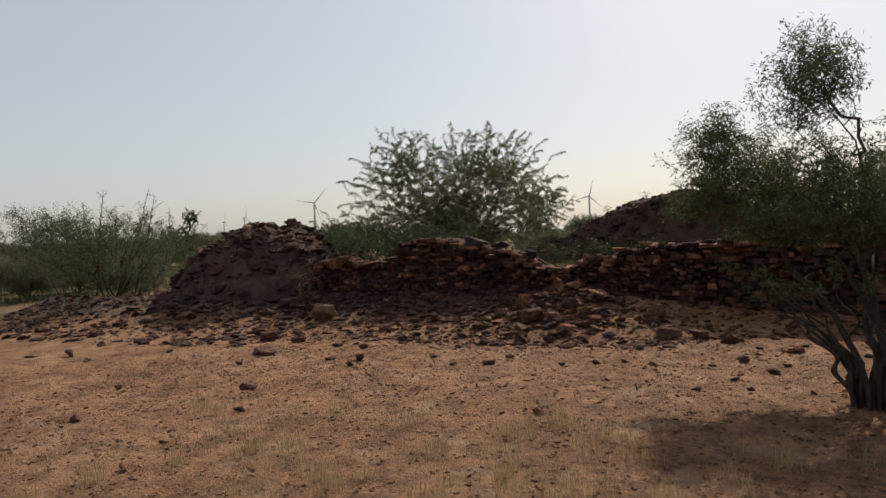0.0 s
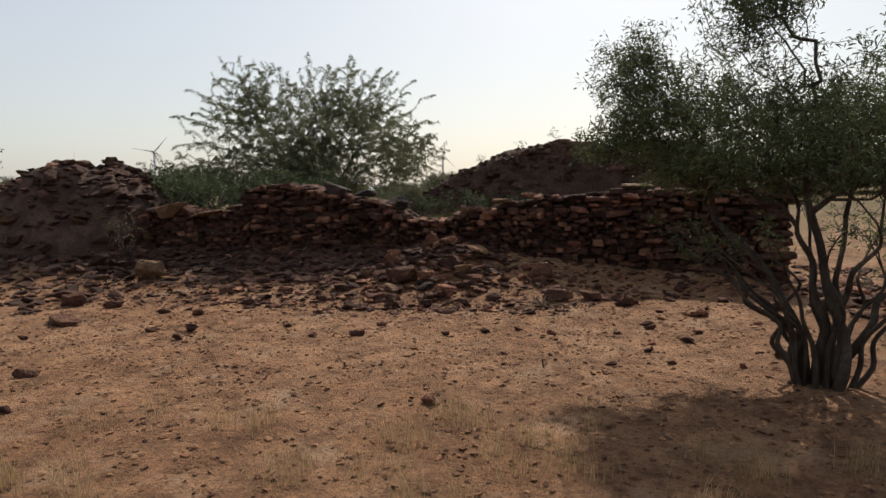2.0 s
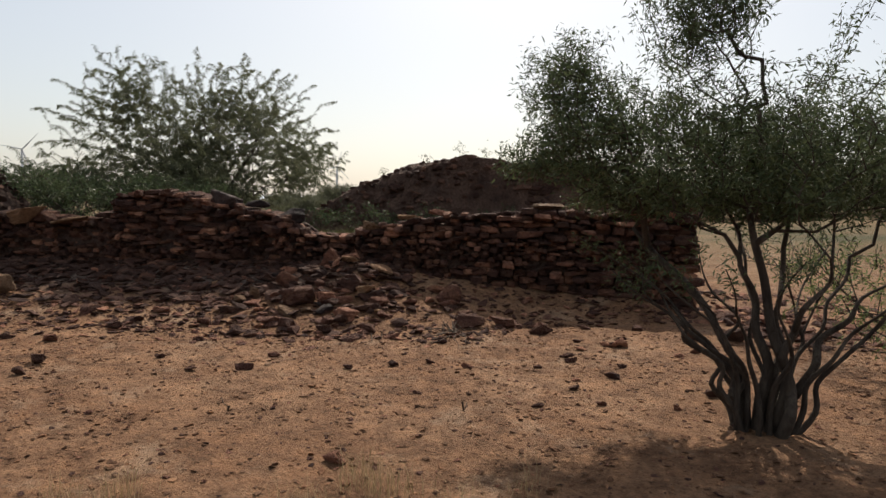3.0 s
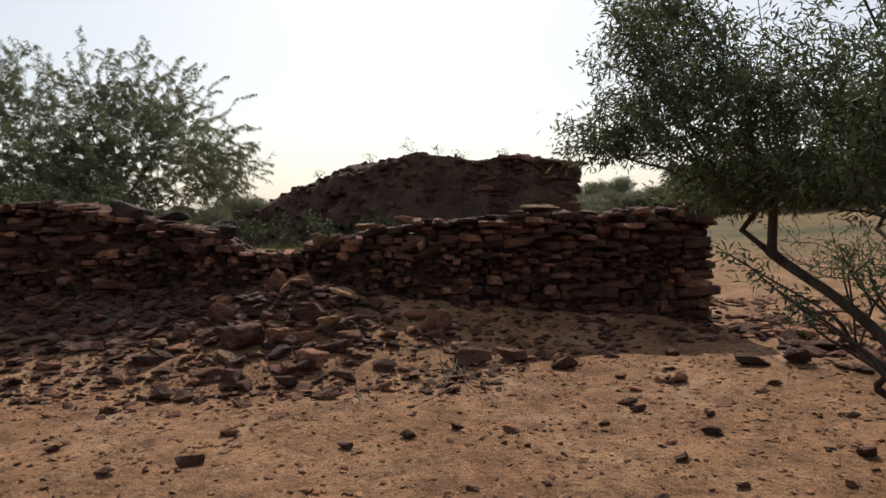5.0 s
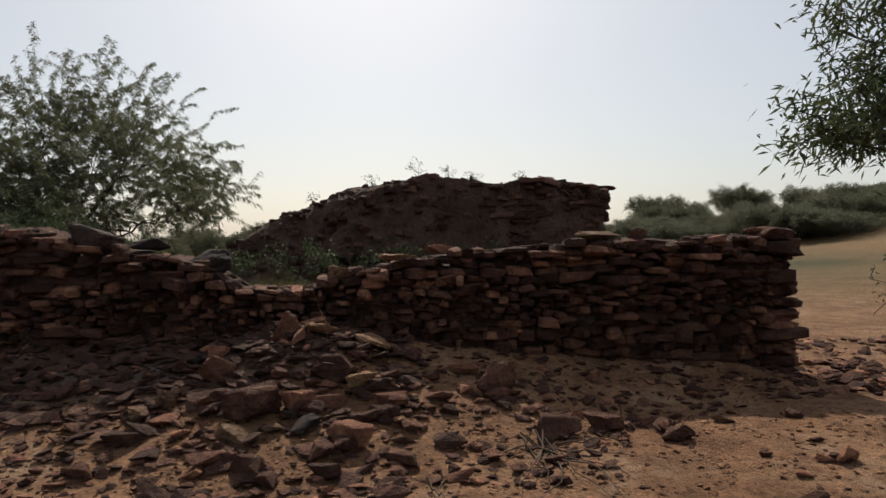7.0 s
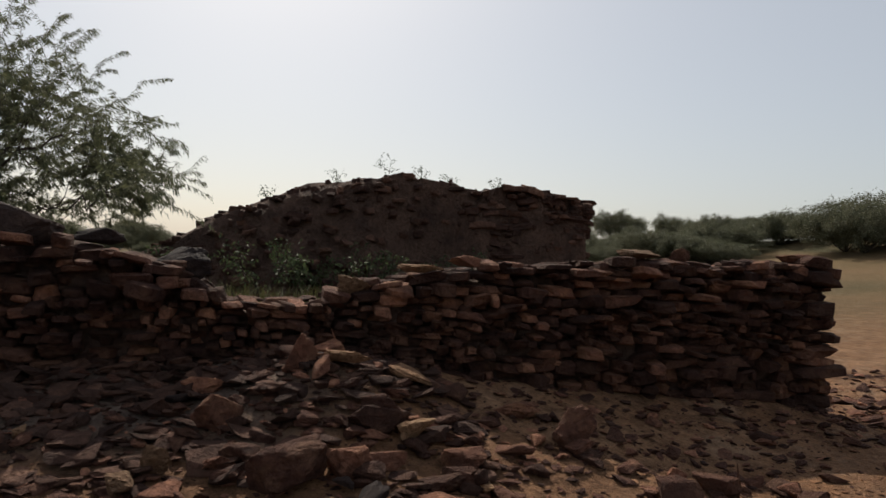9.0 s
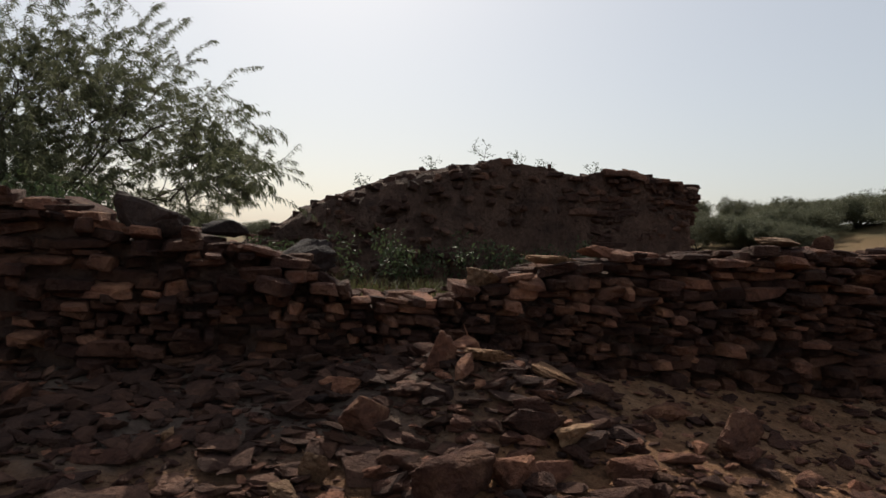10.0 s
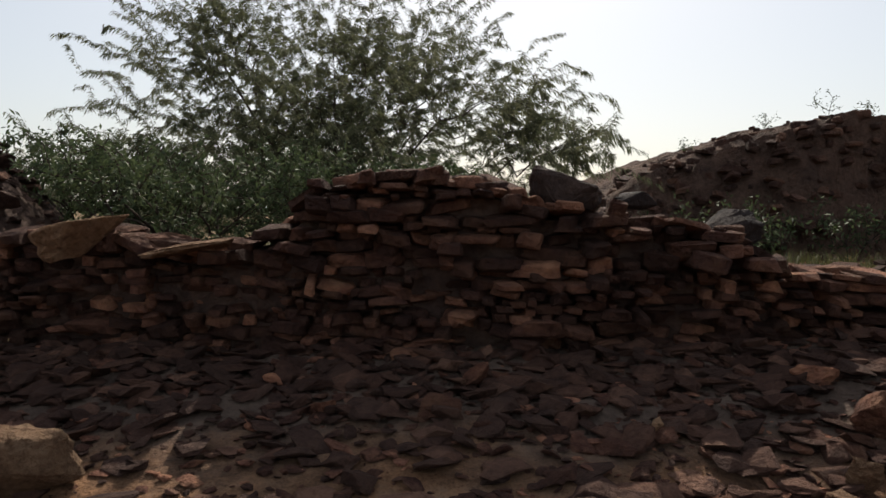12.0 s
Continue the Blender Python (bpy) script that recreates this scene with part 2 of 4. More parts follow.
FILL = [(-13, 0.2), (-10, 0.6), (-7.5, 0.85), (-3.2, 0.92), (-1.5, 0.9), (0.6, 0.7), (1.5, 0.18), (2.2, 0.12)]


def land(x, y):
    base = 0.0125 * min(9.0, max(-6.0, y))
    near = smooth01((30 - abs(x)) / 15) * smooth01((34 - y) / 12)
    z = base
    if 7.5 < y < 24 and -16 < x < 4:
        foot, wallz = lerp_profile(FOOT, x), lerp_profile(TALUS, x)
        f = min(1.0, max(0.0, (y - foot) / (WALL_Y - foot)))
        z += (wallz - 0.12) * f ** 1.25
        if y > WALL_Y:
            g = smooth01((y - WALL_Y - 0.1) / 0.5)
            back = smooth01((21.5 - y) / 3)
            z = z * (1 - g) + g * (base + (lerp_profile(FILL, x) - base) * back)
        if y < WALL_Y:
            z += 0.2 * math.exp(-((x + 2.7) / 0.55) ** 2 - ((y - 10.85) / 0.45) ** 2)
        z += 0.035 * f * fbm(x, y, 3, 2.5)
    z += min(3.6, 0.0036 * max(0.0, x - 3) ** 2) * smooth01((y - 6) / 12)
    z += near * (0.018 * fbm(x, y, 0, 0.6) + 0.010 * fbm(x, y, 5, 3.0))
    z += (1 - near) * 0.25 * fbm(x, y, 9, 0.05)
    return z


def mound(x, y, base):
    """Collapsed end of the row: a hump of earth and stones."""
    west = x < -9.6
    dx, dy = (x + 9.6) / (2.9 if west else 1.85), (y - 12.0) / (1.35 if y < 12.0 else 2.6)
    r = math.hypot(dx, dy)
    if r < 1:
        return base + 1.85 * (1 - r ** (2.6 - 0.4 * min(1.0, abs(dx)) if west else 3.4 - 0.8 * min(1.0, abs(dx)))) ** 0.85 + (0.3 * fbm(x, y, 1, 1.3) + 0.09 * fbm(x, y, 2, 5)) * (1 - r)
    return -9


def height(x, y):
    """The surface that things stand on: the land, or the mound where that is higher."""
    return max(land(x, y), mound(x, y, 0.0125 * min(9.0, max(-6.0, y))))


def axis(lo, hi, step, out_lo, out_hi):
    a = list(np.arange(lo, hi, step))
    s, v = step, lo
    while v > out_lo:
        s *= 1.16
        v -= s
        a.insert(0, v)
    s, v = step, a[-1]
    while v < out_hi:
        s *= 1.16
        v += s
        a.append(v)
    return a


gx, gy = axis(-12.5, 4.5, 0.075, -4600, 4600), axis(2.0, 15.0, 0.075, -4600, 4600)
gv = [(x, y, land(x, y)) for y in gy for x in gx]
nx = len(gx)
gf = [(j * nx + i, j * nx + i + 1, (j + 1) * nx + i + 1, (j + 1) * nx + i) for j in range(len(gy) - 1) for i in range(nx - 1)]
ground = tagged(new("ground", mesh_of("ground", gv, gf, M_GROUND, True)), "dry sandy orange-brown earth with stone litter", "ground", kind="structure")

mx, my = np.arange(-13.0, -6.9, 0.08), np.arange(10.2, 15.0, 0.08)
mv = [(x + 0.03 * fbm(y, x, 6, 5), y, mound(x, y, 0.1) + 0.012) for y in my for x in mx]
mn = len(mx)
mf = [q for j in range(len(my) - 1) for i in range(mn - 1) for q in [(j * mn + i, j * mn + i + 1, (j + 1) * mn + i + 1, (j + 1) * mn + i)] if min(mv[k][2] for k in q) > -1]
tagged(new("rubble_mound", mesh_of("rubble_mound", mv, mf, M_CORE)), "dark hump of earth and collapsed stonework", "mound", kind="structure")

# far low ridge closing the plain
hv, hf = [], []
HN = 360
for i in range(HN):
    a = 2 * math.pi * i / HN
    d = 4100
    top = 14 + 13 * (0.5 + 0.5 * math.sin(a * 3 + 0.6)) + 9 * noise.noise(Vector((math.cos(a) * 6, math.sin(a) * 6, 0)))
    for dd, z in ((d - 500, -6), (d, max(5, top)), (d + 400, -6)):
        hv.append((dd * math.cos(a), dd * math.sin(a), z))
for i in range(HN):
    j = (i + 1) % HN
    for k in (0, 1):
        hf.append((3 * i + k, 3 * j + k, 3 * j + k + 1, 3 * i + k + 1))
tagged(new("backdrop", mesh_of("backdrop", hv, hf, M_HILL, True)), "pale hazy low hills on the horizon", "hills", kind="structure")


# ---- stones ----
def block_mesh(name, seed, mat, bevel=0.14, jit=0.17):
    """A unit block of split stone with chipped edges and uneven faces."""
    rnd = random.Random(seed)
    bm = bmesh.new()
    bmesh.ops.create_cube(bm, size=1)
    for v in bm.verts:
        v.co += Vector([rnd.uniform(-jit, jit) for _ in range(3)])
    bmesh.ops.bevel(bm, geom=bm.edges[:], offset=bevel, segments=1, affect="EDGES")
    for v in bm.verts:
        v.co += Vector([rnd.uniform(-0.06, 0.06) for _ in range(3)])
    return bm_mesh(name, bm, mat)


def rock_mesh(name, seed, mat, n=16, detail=0):
    """A unit angular lump: the hull of scattered points, with finer broken relief where it is large."""
    rnd = random.Random(seed)
    bm = bmesh.new()
    for _ in range(n):
        p = Vector([rnd.gauss(0, 1) for _ in range(3)]).normalized() * rnd.uniform(0.42, 0.55)
        bm.verts.new((max(-0.45, min(0.45, p.x)), max(-0.42, min(0.42, p.y)), max(-0.36, min(0.36, p.z))))
    bmesh.ops.convex_hull(bm, input=bm.verts[:])
    bmesh.ops.delete(bm, geom=[v for v in bm.verts if not v.link_faces], context="VERTS")
    if detail:
        bmesh.ops.bevel(bm, geom=bm.edges[:], offset=0.03, segments=1, affect="EDGES")
        bmesh.ops.triangulate(bm, faces=bm.faces[:])
        for _ in range(detail):
            bmesh.ops.subdivide_edges(bm, edges=bm.edges[:], cuts=1)
            bmesh.ops.triangulate(bm, faces=bm.faces[:])
        off = Vector((seed * 3.1, 0, 0))
        for v in bm.verts:
            lay = math.floor(v.co.z * 13 + 1.2 * noise.noise(v.co * 2.5 + off)) % 2
            v.co *= 1 + 0.07 * noise.noise(v.co * 4 + off) + 0.08 * noise.noise(v.co * 9 + off) + 0.05 * noise.noise(v.co * 21 + off)
            v.co.x *= 1 + 0.05 * lay
            v.co.y *= 1 + 0.05 * lay
    return bm_mesh(name, bm, mat)


BLOCKS = [block_mesh("stone_block", 100 + i, M_STONE) for i in range(14)]
RUIN_BLOCKS = [block_mesh("ruin_block", 100 + i, M_RUINS) for i in range(14)]
CHIPS = [rock_mesh("stone_lump", 200 + i, M_ROCK, 14) for i in range(12)]
ROUGHS = [rock_mesh("rough_lump", 250 + i, M_ROCK, 11, 1) for i in range(10)]
BOULDERS = [rock_mesh("boulder_lump", 300 + i, M_ROCK, 12, 2) for i in range(7)]
DARKS = [rock_mesh("dark_lump", 350 + i, M_DARK, 14, 2) for i in range(3)]
PALES = [rock_mesh("pale_lump", 400 + i, M_PALE, 12, 2) for i in range(4)]


def mesh_arrays(me):
    v = np.array([p.co[:] for p in me.vertices])
    return v, [tuple(p.vertices) for p in me.polygons]


def joined(name, items, mat):
    """One mesh out of many placed copies: items of (verts, faces, matrix)."""
    vs, fs, n = [], [], 0
    for v, f, m in items:
        r = np.array(m.to_3x3())
        vs.append(v @ r.T + np.array(m.translation))
        fs.extend(tuple(i + n for i in q) for q in f)
        n += len(v)
    return mesh_of(name, np.concatenate(vs).tolist(), fs, mat)


def place(x, y, z, rx, ry, rz, sx, sy, sz):
    return pose(x, y, z, rx, ry, rz) @ Matrix.Diagonal((sx, sy, sz, 1))


TOP = [(-8.1, 1.2), (-7.4, 1.28), (-6.8, 1.14), (-6.35, 1.25), (-6.05, 1.52), (-5.6, 1.62), (-5.05, 1.58), (-4.9, 1.44), (-4.3, 1.42), (-3.95, 1.32), (-3.62, 1.25),
       (-3.45, 1.06), (-2.95, 1.04), (-2.6, 1.13), (-2.3, 1.2), (-2.1, 1.26), (-1.4, 1.35), (-0.5, 1.42), (0.6, 1.42), (1.2, 1.49), (1.84, 1.49)]


def core_block(name, x0, x1, y0, y1, top, inset, mat):
    """Earth and rubble heart of a wall, a little inside its faces, with an uneven crest."""
    n = int((x1 - x0) / 0.12)
    vs, fs = [], []
    for i in range(n + 1):
        x = x0 + (x1 - x0) * i / n
        t = top(x) - inset
        w = 0.03 * fbm(x, 0, 0, 5)
        ring = [(y0 + inset, -0.3), (y0 + inset, t * 0.4), (y0 + inset, t * 0.8), (y0 + inset + 0.05, t + w), ((y0 + y1) / 2, t + 0.03 + w), (y1 - inset, t - w), (y1 - inset, -0.3)]
        vs += [(x, y + 0.02 * fbm(x, z, 2, 6), z) for y, z in ring]
    k = 7
    for i in range(n):
        for j in range(k - 1):
            fs.append((i * k + j, (i + 1) * k + j, (i + 1) * k + j + 1, i * k + j + 1))
    fs.append(tuple(range(k)))
    fs.append(tuple(n * k + j for j in reversed(range(k))))
    return mesh_of(name, vs, fs, mat)


def face_stones(rnd, a0, a1, foot, top, long=(0.07, 0.25), tall=(0.036, 0.1), gap=0.1):
    """Courses of rough stone along a face: yields place along it, height, length, thickness."""
    z = min(foot(a0 + (a1 - a0) * i / 20) for i in range(21)) - 0.05
    while z < 3:
        h = rnd.uniform(*tall)
        a = a0 + rnd.uniform(-0.02, 0.06)
        while a < a1:
            l = rnd.uniform(*long) * (0.6 if h < 0.06 else 1)
            if rnd.random() < 0.12:
                l *= 1.7
            l = min(l, max(0.08, a1 - a))
            c = a + l / 2
            if foot(c) - 0.08 < z + h / 2 and z + h * 0.75 < top(c) and rnd.random() > gap:
                yield c, z + h / 2 + 0.05 * noise.noise(Vector((c * 1.1, z * 2, 0))) + rnd.gauss(0, 0.008), l * rnd.uniform(0.9, 1.12), h * rnd.uniform(0.75, 1.35)
            a += l + 0.006
        z += h * 0.96


wall = thing("stone_wall", "ruined dry-laid wall of thin reddish-brown sandstone slabs", "wall", kind="structure")
part("wall_core", core_block("wall_core", WALL_X0, WALL_X1 - 0.05, WALL_Y + 0.05, WALL_BACK, lambda x: lerp_profile(TOP, x) - 0.03, 0.08, M_CORE), wall, "dark earth and rubble between the faces")

rnd = random.Random(5)
laid = []
for c, z, l, h in face_stones(rnd, WALL_X0, WALL_X1, lambda x: lerp_profile(TALUS, x) - 0.06, lambda x: lerp_profile(TOP, x) + 0.01):
    d = rnd.uniform(0.2, 0.34)
    y = WALL_Y + d / 2 + rnd.gauss(0, 0.055) + 0.05 * noise.noise(Vector((c * 0.9, z * 1.5, 7))) + (0.05 if c < -6.2 else 0)
    laid.append((c, (c, y, z, rnd.gauss(0, 5), rnd.gauss(0, 5), rnd.gauss(0, 9), l, d, h)))
for a, z, l, h in face_stones(rnd, WALL_Y + 0.1, WALL_BACK, lambda y: 0.08, lambda y: 1.5):
    laid.append((WALL_X1, (WALL_X1 - 0.12 + rnd.gauss(0, 0.02), a, z, rnd.gauss(0, 2.5), rnd.gauss(0, 2.2), rnd.gauss(0, 4), 0.26, l, h)))
x = WALL_X0
while x < WALL_X1 - 0.15:
    l = rnd.uniform(0.08, 0.26)
    for row in range(3):
        if rnd.random() < 0.3:
            continue
        h = rnd.uniform(0.03, 0.075)
        laid.append((x, (x + l / 2, WALL_Y + 0.12 + 0.24 * row + rnd.gauss(0, 0.03), lerp_profile(TOP, x + l / 2) - 0.01 - 0.04 + rnd.uniform(-0.025, 0.025), rnd.gauss(0, 4), math.degrees(math.atan2(lerp_profile(TOP, x) - lerp_profile(TOP, x + l), l)) * 0.8 + rnd.gauss(0, 4), rnd.uniform(-25, 25), l, rnd.uniform(0.18, 0.28), h)))
    x += l * 0.95
z = 0.1
while z < 1.42:
    h, l = rnd.uniform(0.09, 0.15), rnd.uniform(0.28, 0.46)
    laid.append((WALL_X1, (WALL_X1 - l / 2 + rnd.uniform(-0.05, 0.02), WALL_Y + 0.13 + rnd.gauss(0, 0.03), z + h / 2, rnd.gauss(0, 4), rnd.gauss(0, 4), rnd.gauss(0, 8), l, rnd.uniform(0.3, 0.42), h * 1.1)))
    z += h * rnd.uniform(1.0, 1.25)
single = [p for c, p in laid if -5.9 < c < -2.3][:300]
taken = set(id(p) for p in single)
rest = [p for c, p in laid if id(p) not in taken]
ARR = [mesh_arrays(b) for b in BLOCKS]
part("stones", joined("stones", [(*ARR[i % 14], place(*p)) for i, p in enumerate(rest)], M_STONES), wall, kind="stuff")
for i, p in enumerate(single):
    ob = part("stone", BLOCKS[i % 14], wall)
    ob.matrix_basis = place(*p)

# ---- the ruin behind: a taller stump of masonry with a collapsed flank ----
RUIN = [(-5.2, 0.85), (-4.3, 1.2), (-3.75, 1.5), (-3.2, 1.85), (-2.7, 2.06), (-1.9, 2.25), (-1.35, 2.36), (-0.9, 2.3), (-0.3, 2.23), (0.2, 2.31), (0.75, 2.26), (1.0, 2.2), (1.2, 2.13)]
RUIN_Y, RUIN_X1 = 14.5, 1.17


def ruin_height(x, y):
    slope = 0.12 + 0.8 * smooth01((-0.9 - x) / 1.6)
    f = smooth01((y - (RUIN_Y - slope * 0.8)) / slope) * smooth01((20.4 - y) / 0.8)
    t = lerp_profile(RUIN, x) + 0.06 * fbm(x, y, 4, 1.6) + 0.04 * fbm(x, y, 8, 6)
    return 0.6 + (t - 0.6) * f


rx = list(np.arange(-5.4, RUIN_X1 - 0.04, 0.09)) + [RUIN_X1 - 0.04]
ry = list(np.arange(12.5, 20.6, 0.09))
rv = [(x + 0.02 * fbm(y, x, 1, 4), y + 0.09 * fbm(x, ruin_height(x, y), 3, 3.5), ruin_height(x, y)) for y in ry for x in rx]
n = len(rx)
rf = [(j * n + i, j * n + i + 1, (j + 1) * n + i + 1, (j + 1) * n + i) for j in range(len(ry) - 1) for i in range(n - 1)]
k0 = len(rv)
rv += [(RUIN_X1 - 0.06, y, 0.0) for y in ry]
rf += [(j * n + n - 1, k0 + j, k0 + j + 1, (j + 1) * n + n - 1) for j in range(len(ry) - 1)]
ruin = thing("ruined_building", "stump of a ruined sandstone building with a collapsed flank", "ruin", kind="structure")
part("rubble_core", mesh_of("rubble_core", rv, rf, M_EARTH), ruin, "earth and rubble mass of the collapsed walls")
rnd = random.Random(9)
laid = []
for c, z, l, h in face_stones(rnd, -2.4, RUIN_X1, lambda x: 0.75, lambda x: lerp_profile(RUIN, x) + 0.03, (0.09, 0.32), (0.04, 0.11), 0.16):
    if rnd.random() < 0.35 + 0.6 * smooth01((0.5 - c) / 1.5):
        continue
    lean = 0.5 * smooth01((-0.9 - c) / 1.6) * (lerp_profile(RUIN, c) - z)
    laid.append((c, z, (c, RUIN_Y - lean + 0.1 + rnd.gauss(0, 0.035), z, rnd.gauss(0, 5), rnd.gauss(0, 5), rnd.gauss(0, 9), l, rnd.uniform(0.2, 0.32), h)))
for a, z, l, h in face_stones(rnd, RUIN_Y, 20.0, lambda y: 0.1, lambda y: 2.16, (0.12, 0.4)):
    laid.append((RUIN_X1, z, (RUIN_X1 - 0.1 + 0.06 * noise.noise(Vector((a, z * 4, 2))), a, z, rnd.gauss(0, 3), rnd.gauss(0, 2.5), rnd.gauss(0, 5), rnd.uniform(0.22, 0.34), l, h)))
for i in range(420):
    x, y = rnd.uniform(-5.0, RUIN_X1 - 0.1), rnd.uniform(13.4, 15.6)
    z = ruin_height(x, y)
    if z > 0.85:
        s = 0.05 + 0.22 * rnd.random() ** 2
        laid.append((x, z, (x, y, z - 0.015, rnd.gauss(0, 7), rnd.gauss(0, 7), rnd.uniform(0, 180), s, s * rnd.uniform(0.5, 0.9), rnd.uniform(0.03, 0.1))))
for i in range(230):
    x = rnd.uniform(-3.6, RUIN_X1 - 0.1)
    z = rnd.uniform(0.85, lerp_profile(RUIN, x) - 0.05)
    y = RUIN_Y - 0.5 * smooth01((-0.9 - x) / 1.6) * (lerp_profile(RUIN, x) - z) + 0.02
    s = rnd.uniform(0.04, 0.14)
    laid.append((x, z, (x, y, z, rnd.gauss(0, 14), rnd.gauss(0, 10), rnd.gauss(0, 25), s, s * 1.2, rnd.uniform(0.03, 0.08))))
single = [p for c, z, p in laid if z > 1.2 and -1.6 < c < RUIN_X1 and p[1] < 15.2][:240]
taken = set(id(p) for p in single)
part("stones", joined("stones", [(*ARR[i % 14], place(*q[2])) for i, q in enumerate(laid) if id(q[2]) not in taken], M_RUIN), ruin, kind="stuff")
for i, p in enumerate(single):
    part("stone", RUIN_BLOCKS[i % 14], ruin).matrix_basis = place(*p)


# ---- fallen stones ----
def rest_stone(name, me, x, y, l, w, h, rz, label, category, group="", tilt=(0, 0), lift=0.0):
    ob = new(name, me)
    ob.matrix_basis = place(x, y, height(x, y) + h * 0.26 + lift, tilt[0], tilt[1], rz, l, w, h)
    return tagged(ob, label, category, group)


# the larger stones of the fall: place, length, height
BIG = [(-3.15, 9.92, 0.46, 0.30), (-2.62, 10.34, 0.38, 0.22), (-2.87, 9.97, 0.32, 0.2), (-2.52, 9.52, 0.36, 0.2), (-1.18, 9.6, 0.5, 0.22), (-0.38, 9.53, 0.27, 0.2), (1.23, 9.43, 0.34, 0.12),
       (-2.22, 10.04, 0.28, 0.18), (-3.45, 10.5, 0.3, 0.28), (-7.09, 8.73, 0.4, 0.22), (-6.33, 7.67, 0.5, 0.12), (-5.35, 10.68, 0.28, 0.15), (-1.58, 10.79, 0.36, 0.17), (-2.56, 10.42, 0.3, 0.2)]
rnd = random.Random(14)
for i, (x, y, l, h) in enumerate(BIG):
    rest_stone("boulder", BOULDERS[i % 7], x, y, l * 1.08, l * rnd.uniform(0.6, 0.85), h * 1.15, rnd.uniform(-25, 25), "large dark layered sandstone boulder fallen from the wall", "boulder", "boulders of the fall", (rnd.gauss(0, 6), rnd.gauss(0, 6)))
MEDIUM = [(-3.52, 8.92, 0.2), (-2.31, 8.79, 0.18), (-2.67, 9.13, 0.19), (-2.93, 9.06, 0.18), (0.33, 8.88, 0.15), (0.23, 8.91, 0.11), (-0.23, 8.40, 0.12), (-3.30, 9.33, 0.24), (-3.10, 9.20, 0.23), (-3.77, 10.22, 0.2),
          (-2.20, 9.25, 0.2), (-1.90, 9.47, 0.2), (-0.80, 9.81, 0.27), (1.67, 9.43, 0.25), (-3.86, 9.73, 0.26), (-0.34, 9.68, 0.22), (-9.34, 8.57, 0.22), (-9.30, 6.97, 0.22), (-3.37, 10.13, 0.23), (-2.64, 10.06, 0.19)]
SMALL = [(-1.80, 5.72, 0.13), (-2.85, 8.05, 0.11), (-2.14, 7.78, 0.1), (-1.75, 7.92, 0.11), (-1.45, 8.01, 0.09), (-1.13, 7.94, 0.09), (-0.61, 6.90, 0.08), (-0.15, 7.00, 0.07), (0.07, 7.78, 0.12), (-0.21, 8.25, 0.1),
         (0.35, 8.89, 0.17), (-5.08, 7.48, 0.13), (-4.71, 7.57, 0.2), (-4.61, 7.23, 0.13), (0.38, 6.94, 0.07), (-5.07, 5.87, 0.16), (-5.84, 4.39, 0.14), (-4.28, 3.56, 0.1)]
OPEN = [(-1.41, 8.82, 0.11), (-2.96, 7.59, 0.13), (-0.52, 8.01, 0.08), (0.83, 8.54, 0.09), (-0.3, 7.39, 0.09), (-0.23, 7.66, 0.08), (0.76, 7.33, 0.14), (-1.48, 7.11, 0.06), (-3.38, 7.5, 0.1),
        (-3.82, 7.89, 0.08), (-3.8, 8.64, 0.1), (-1.69, 9.28, 0.1), (-4.0, 9.34, 0.16), (1.08, 7.92, 0.09), (-4.88, 9.07, 0.16), (-1.09, 7.13, 0.05), (-0.04, 9.06, 0.09), (-1.15, 8.89, 0.08), (-0.06, 8.71, 0.1),
        (0.44, 9.26, 0.09), (1.03, 8.73, 0.1), (0.21, 8.09, 0.08), (-4.55, 5.13, 0.11), (-3.56, 6.36, 0.06), (-6.15, 6.97, 0.1), (-6.6, 5.52, 0.11), (-4.48, 4.14, 0.08), (-6.53, 4.27, 0.08)]
FOOTING = [(-4.67, 9.7, 0.2), (0.13, 9.84, 0.15), (0.74, 9.93, 0.14), (1.91, 10.04, 0.16), (-3.6, 9.17, 0.18), (-2.19, 9.55, 0.14), (-3.56, 9.75, 0.15), (-4.22, 9.95, 0.21), (0.37, 10.11, 0.12),
           (-1.89, 10.52, 0.15), (3.43, 11.35, 0.19), (2.62, 10.88, 0.17), (2.1, 11.3, 0.24), (2.4, 11.2, 0.18), (3.32, 10.9, 0.18)]
WESTERN = [(-7.5, 9.15, 0.4), (-6.86, 9.31, 0.3), (-5.16, 8.43, 0.19), (-5.59, 8.41, 0.14), (-7.49, 8.44, 0.24), (-6.45, 8.67, 0.23), (-5.45, 9.56, 0.28), (-9.98, 6.86, 0.18), (-8.65, 6.76, 0.14), (-9.71, 7.86, 0.25), (-7.91, 7.53, 0.14)]
HEAP = [(-2.78, 11.12, 0.26), (-3.15, 10.69, 0.22), (-2.87, 10.63, 0.12), (-2.42, 10.23, 0.21), (-1.44, 10.33, 0.16), (-1.88, 10.17, 0.24), (-1.43, 10.07, 0.14), (-3.23, 10.32, 0.13), (-3.98, 10.3, 0.1), (-3.91, 10.03, 0.15),
        (-2.42, 9.86, 0.25), (-3.51, 10.92, 0.26), (-4.63, 10.41, 0.22), (-4.86, 10.27, 0.16), (-5.12, 10.62, 0.12), (-4.43, 10.96, 0.16), (-2.15, 10.55, 0.2), (-2.45, 10.62, 0.18)]
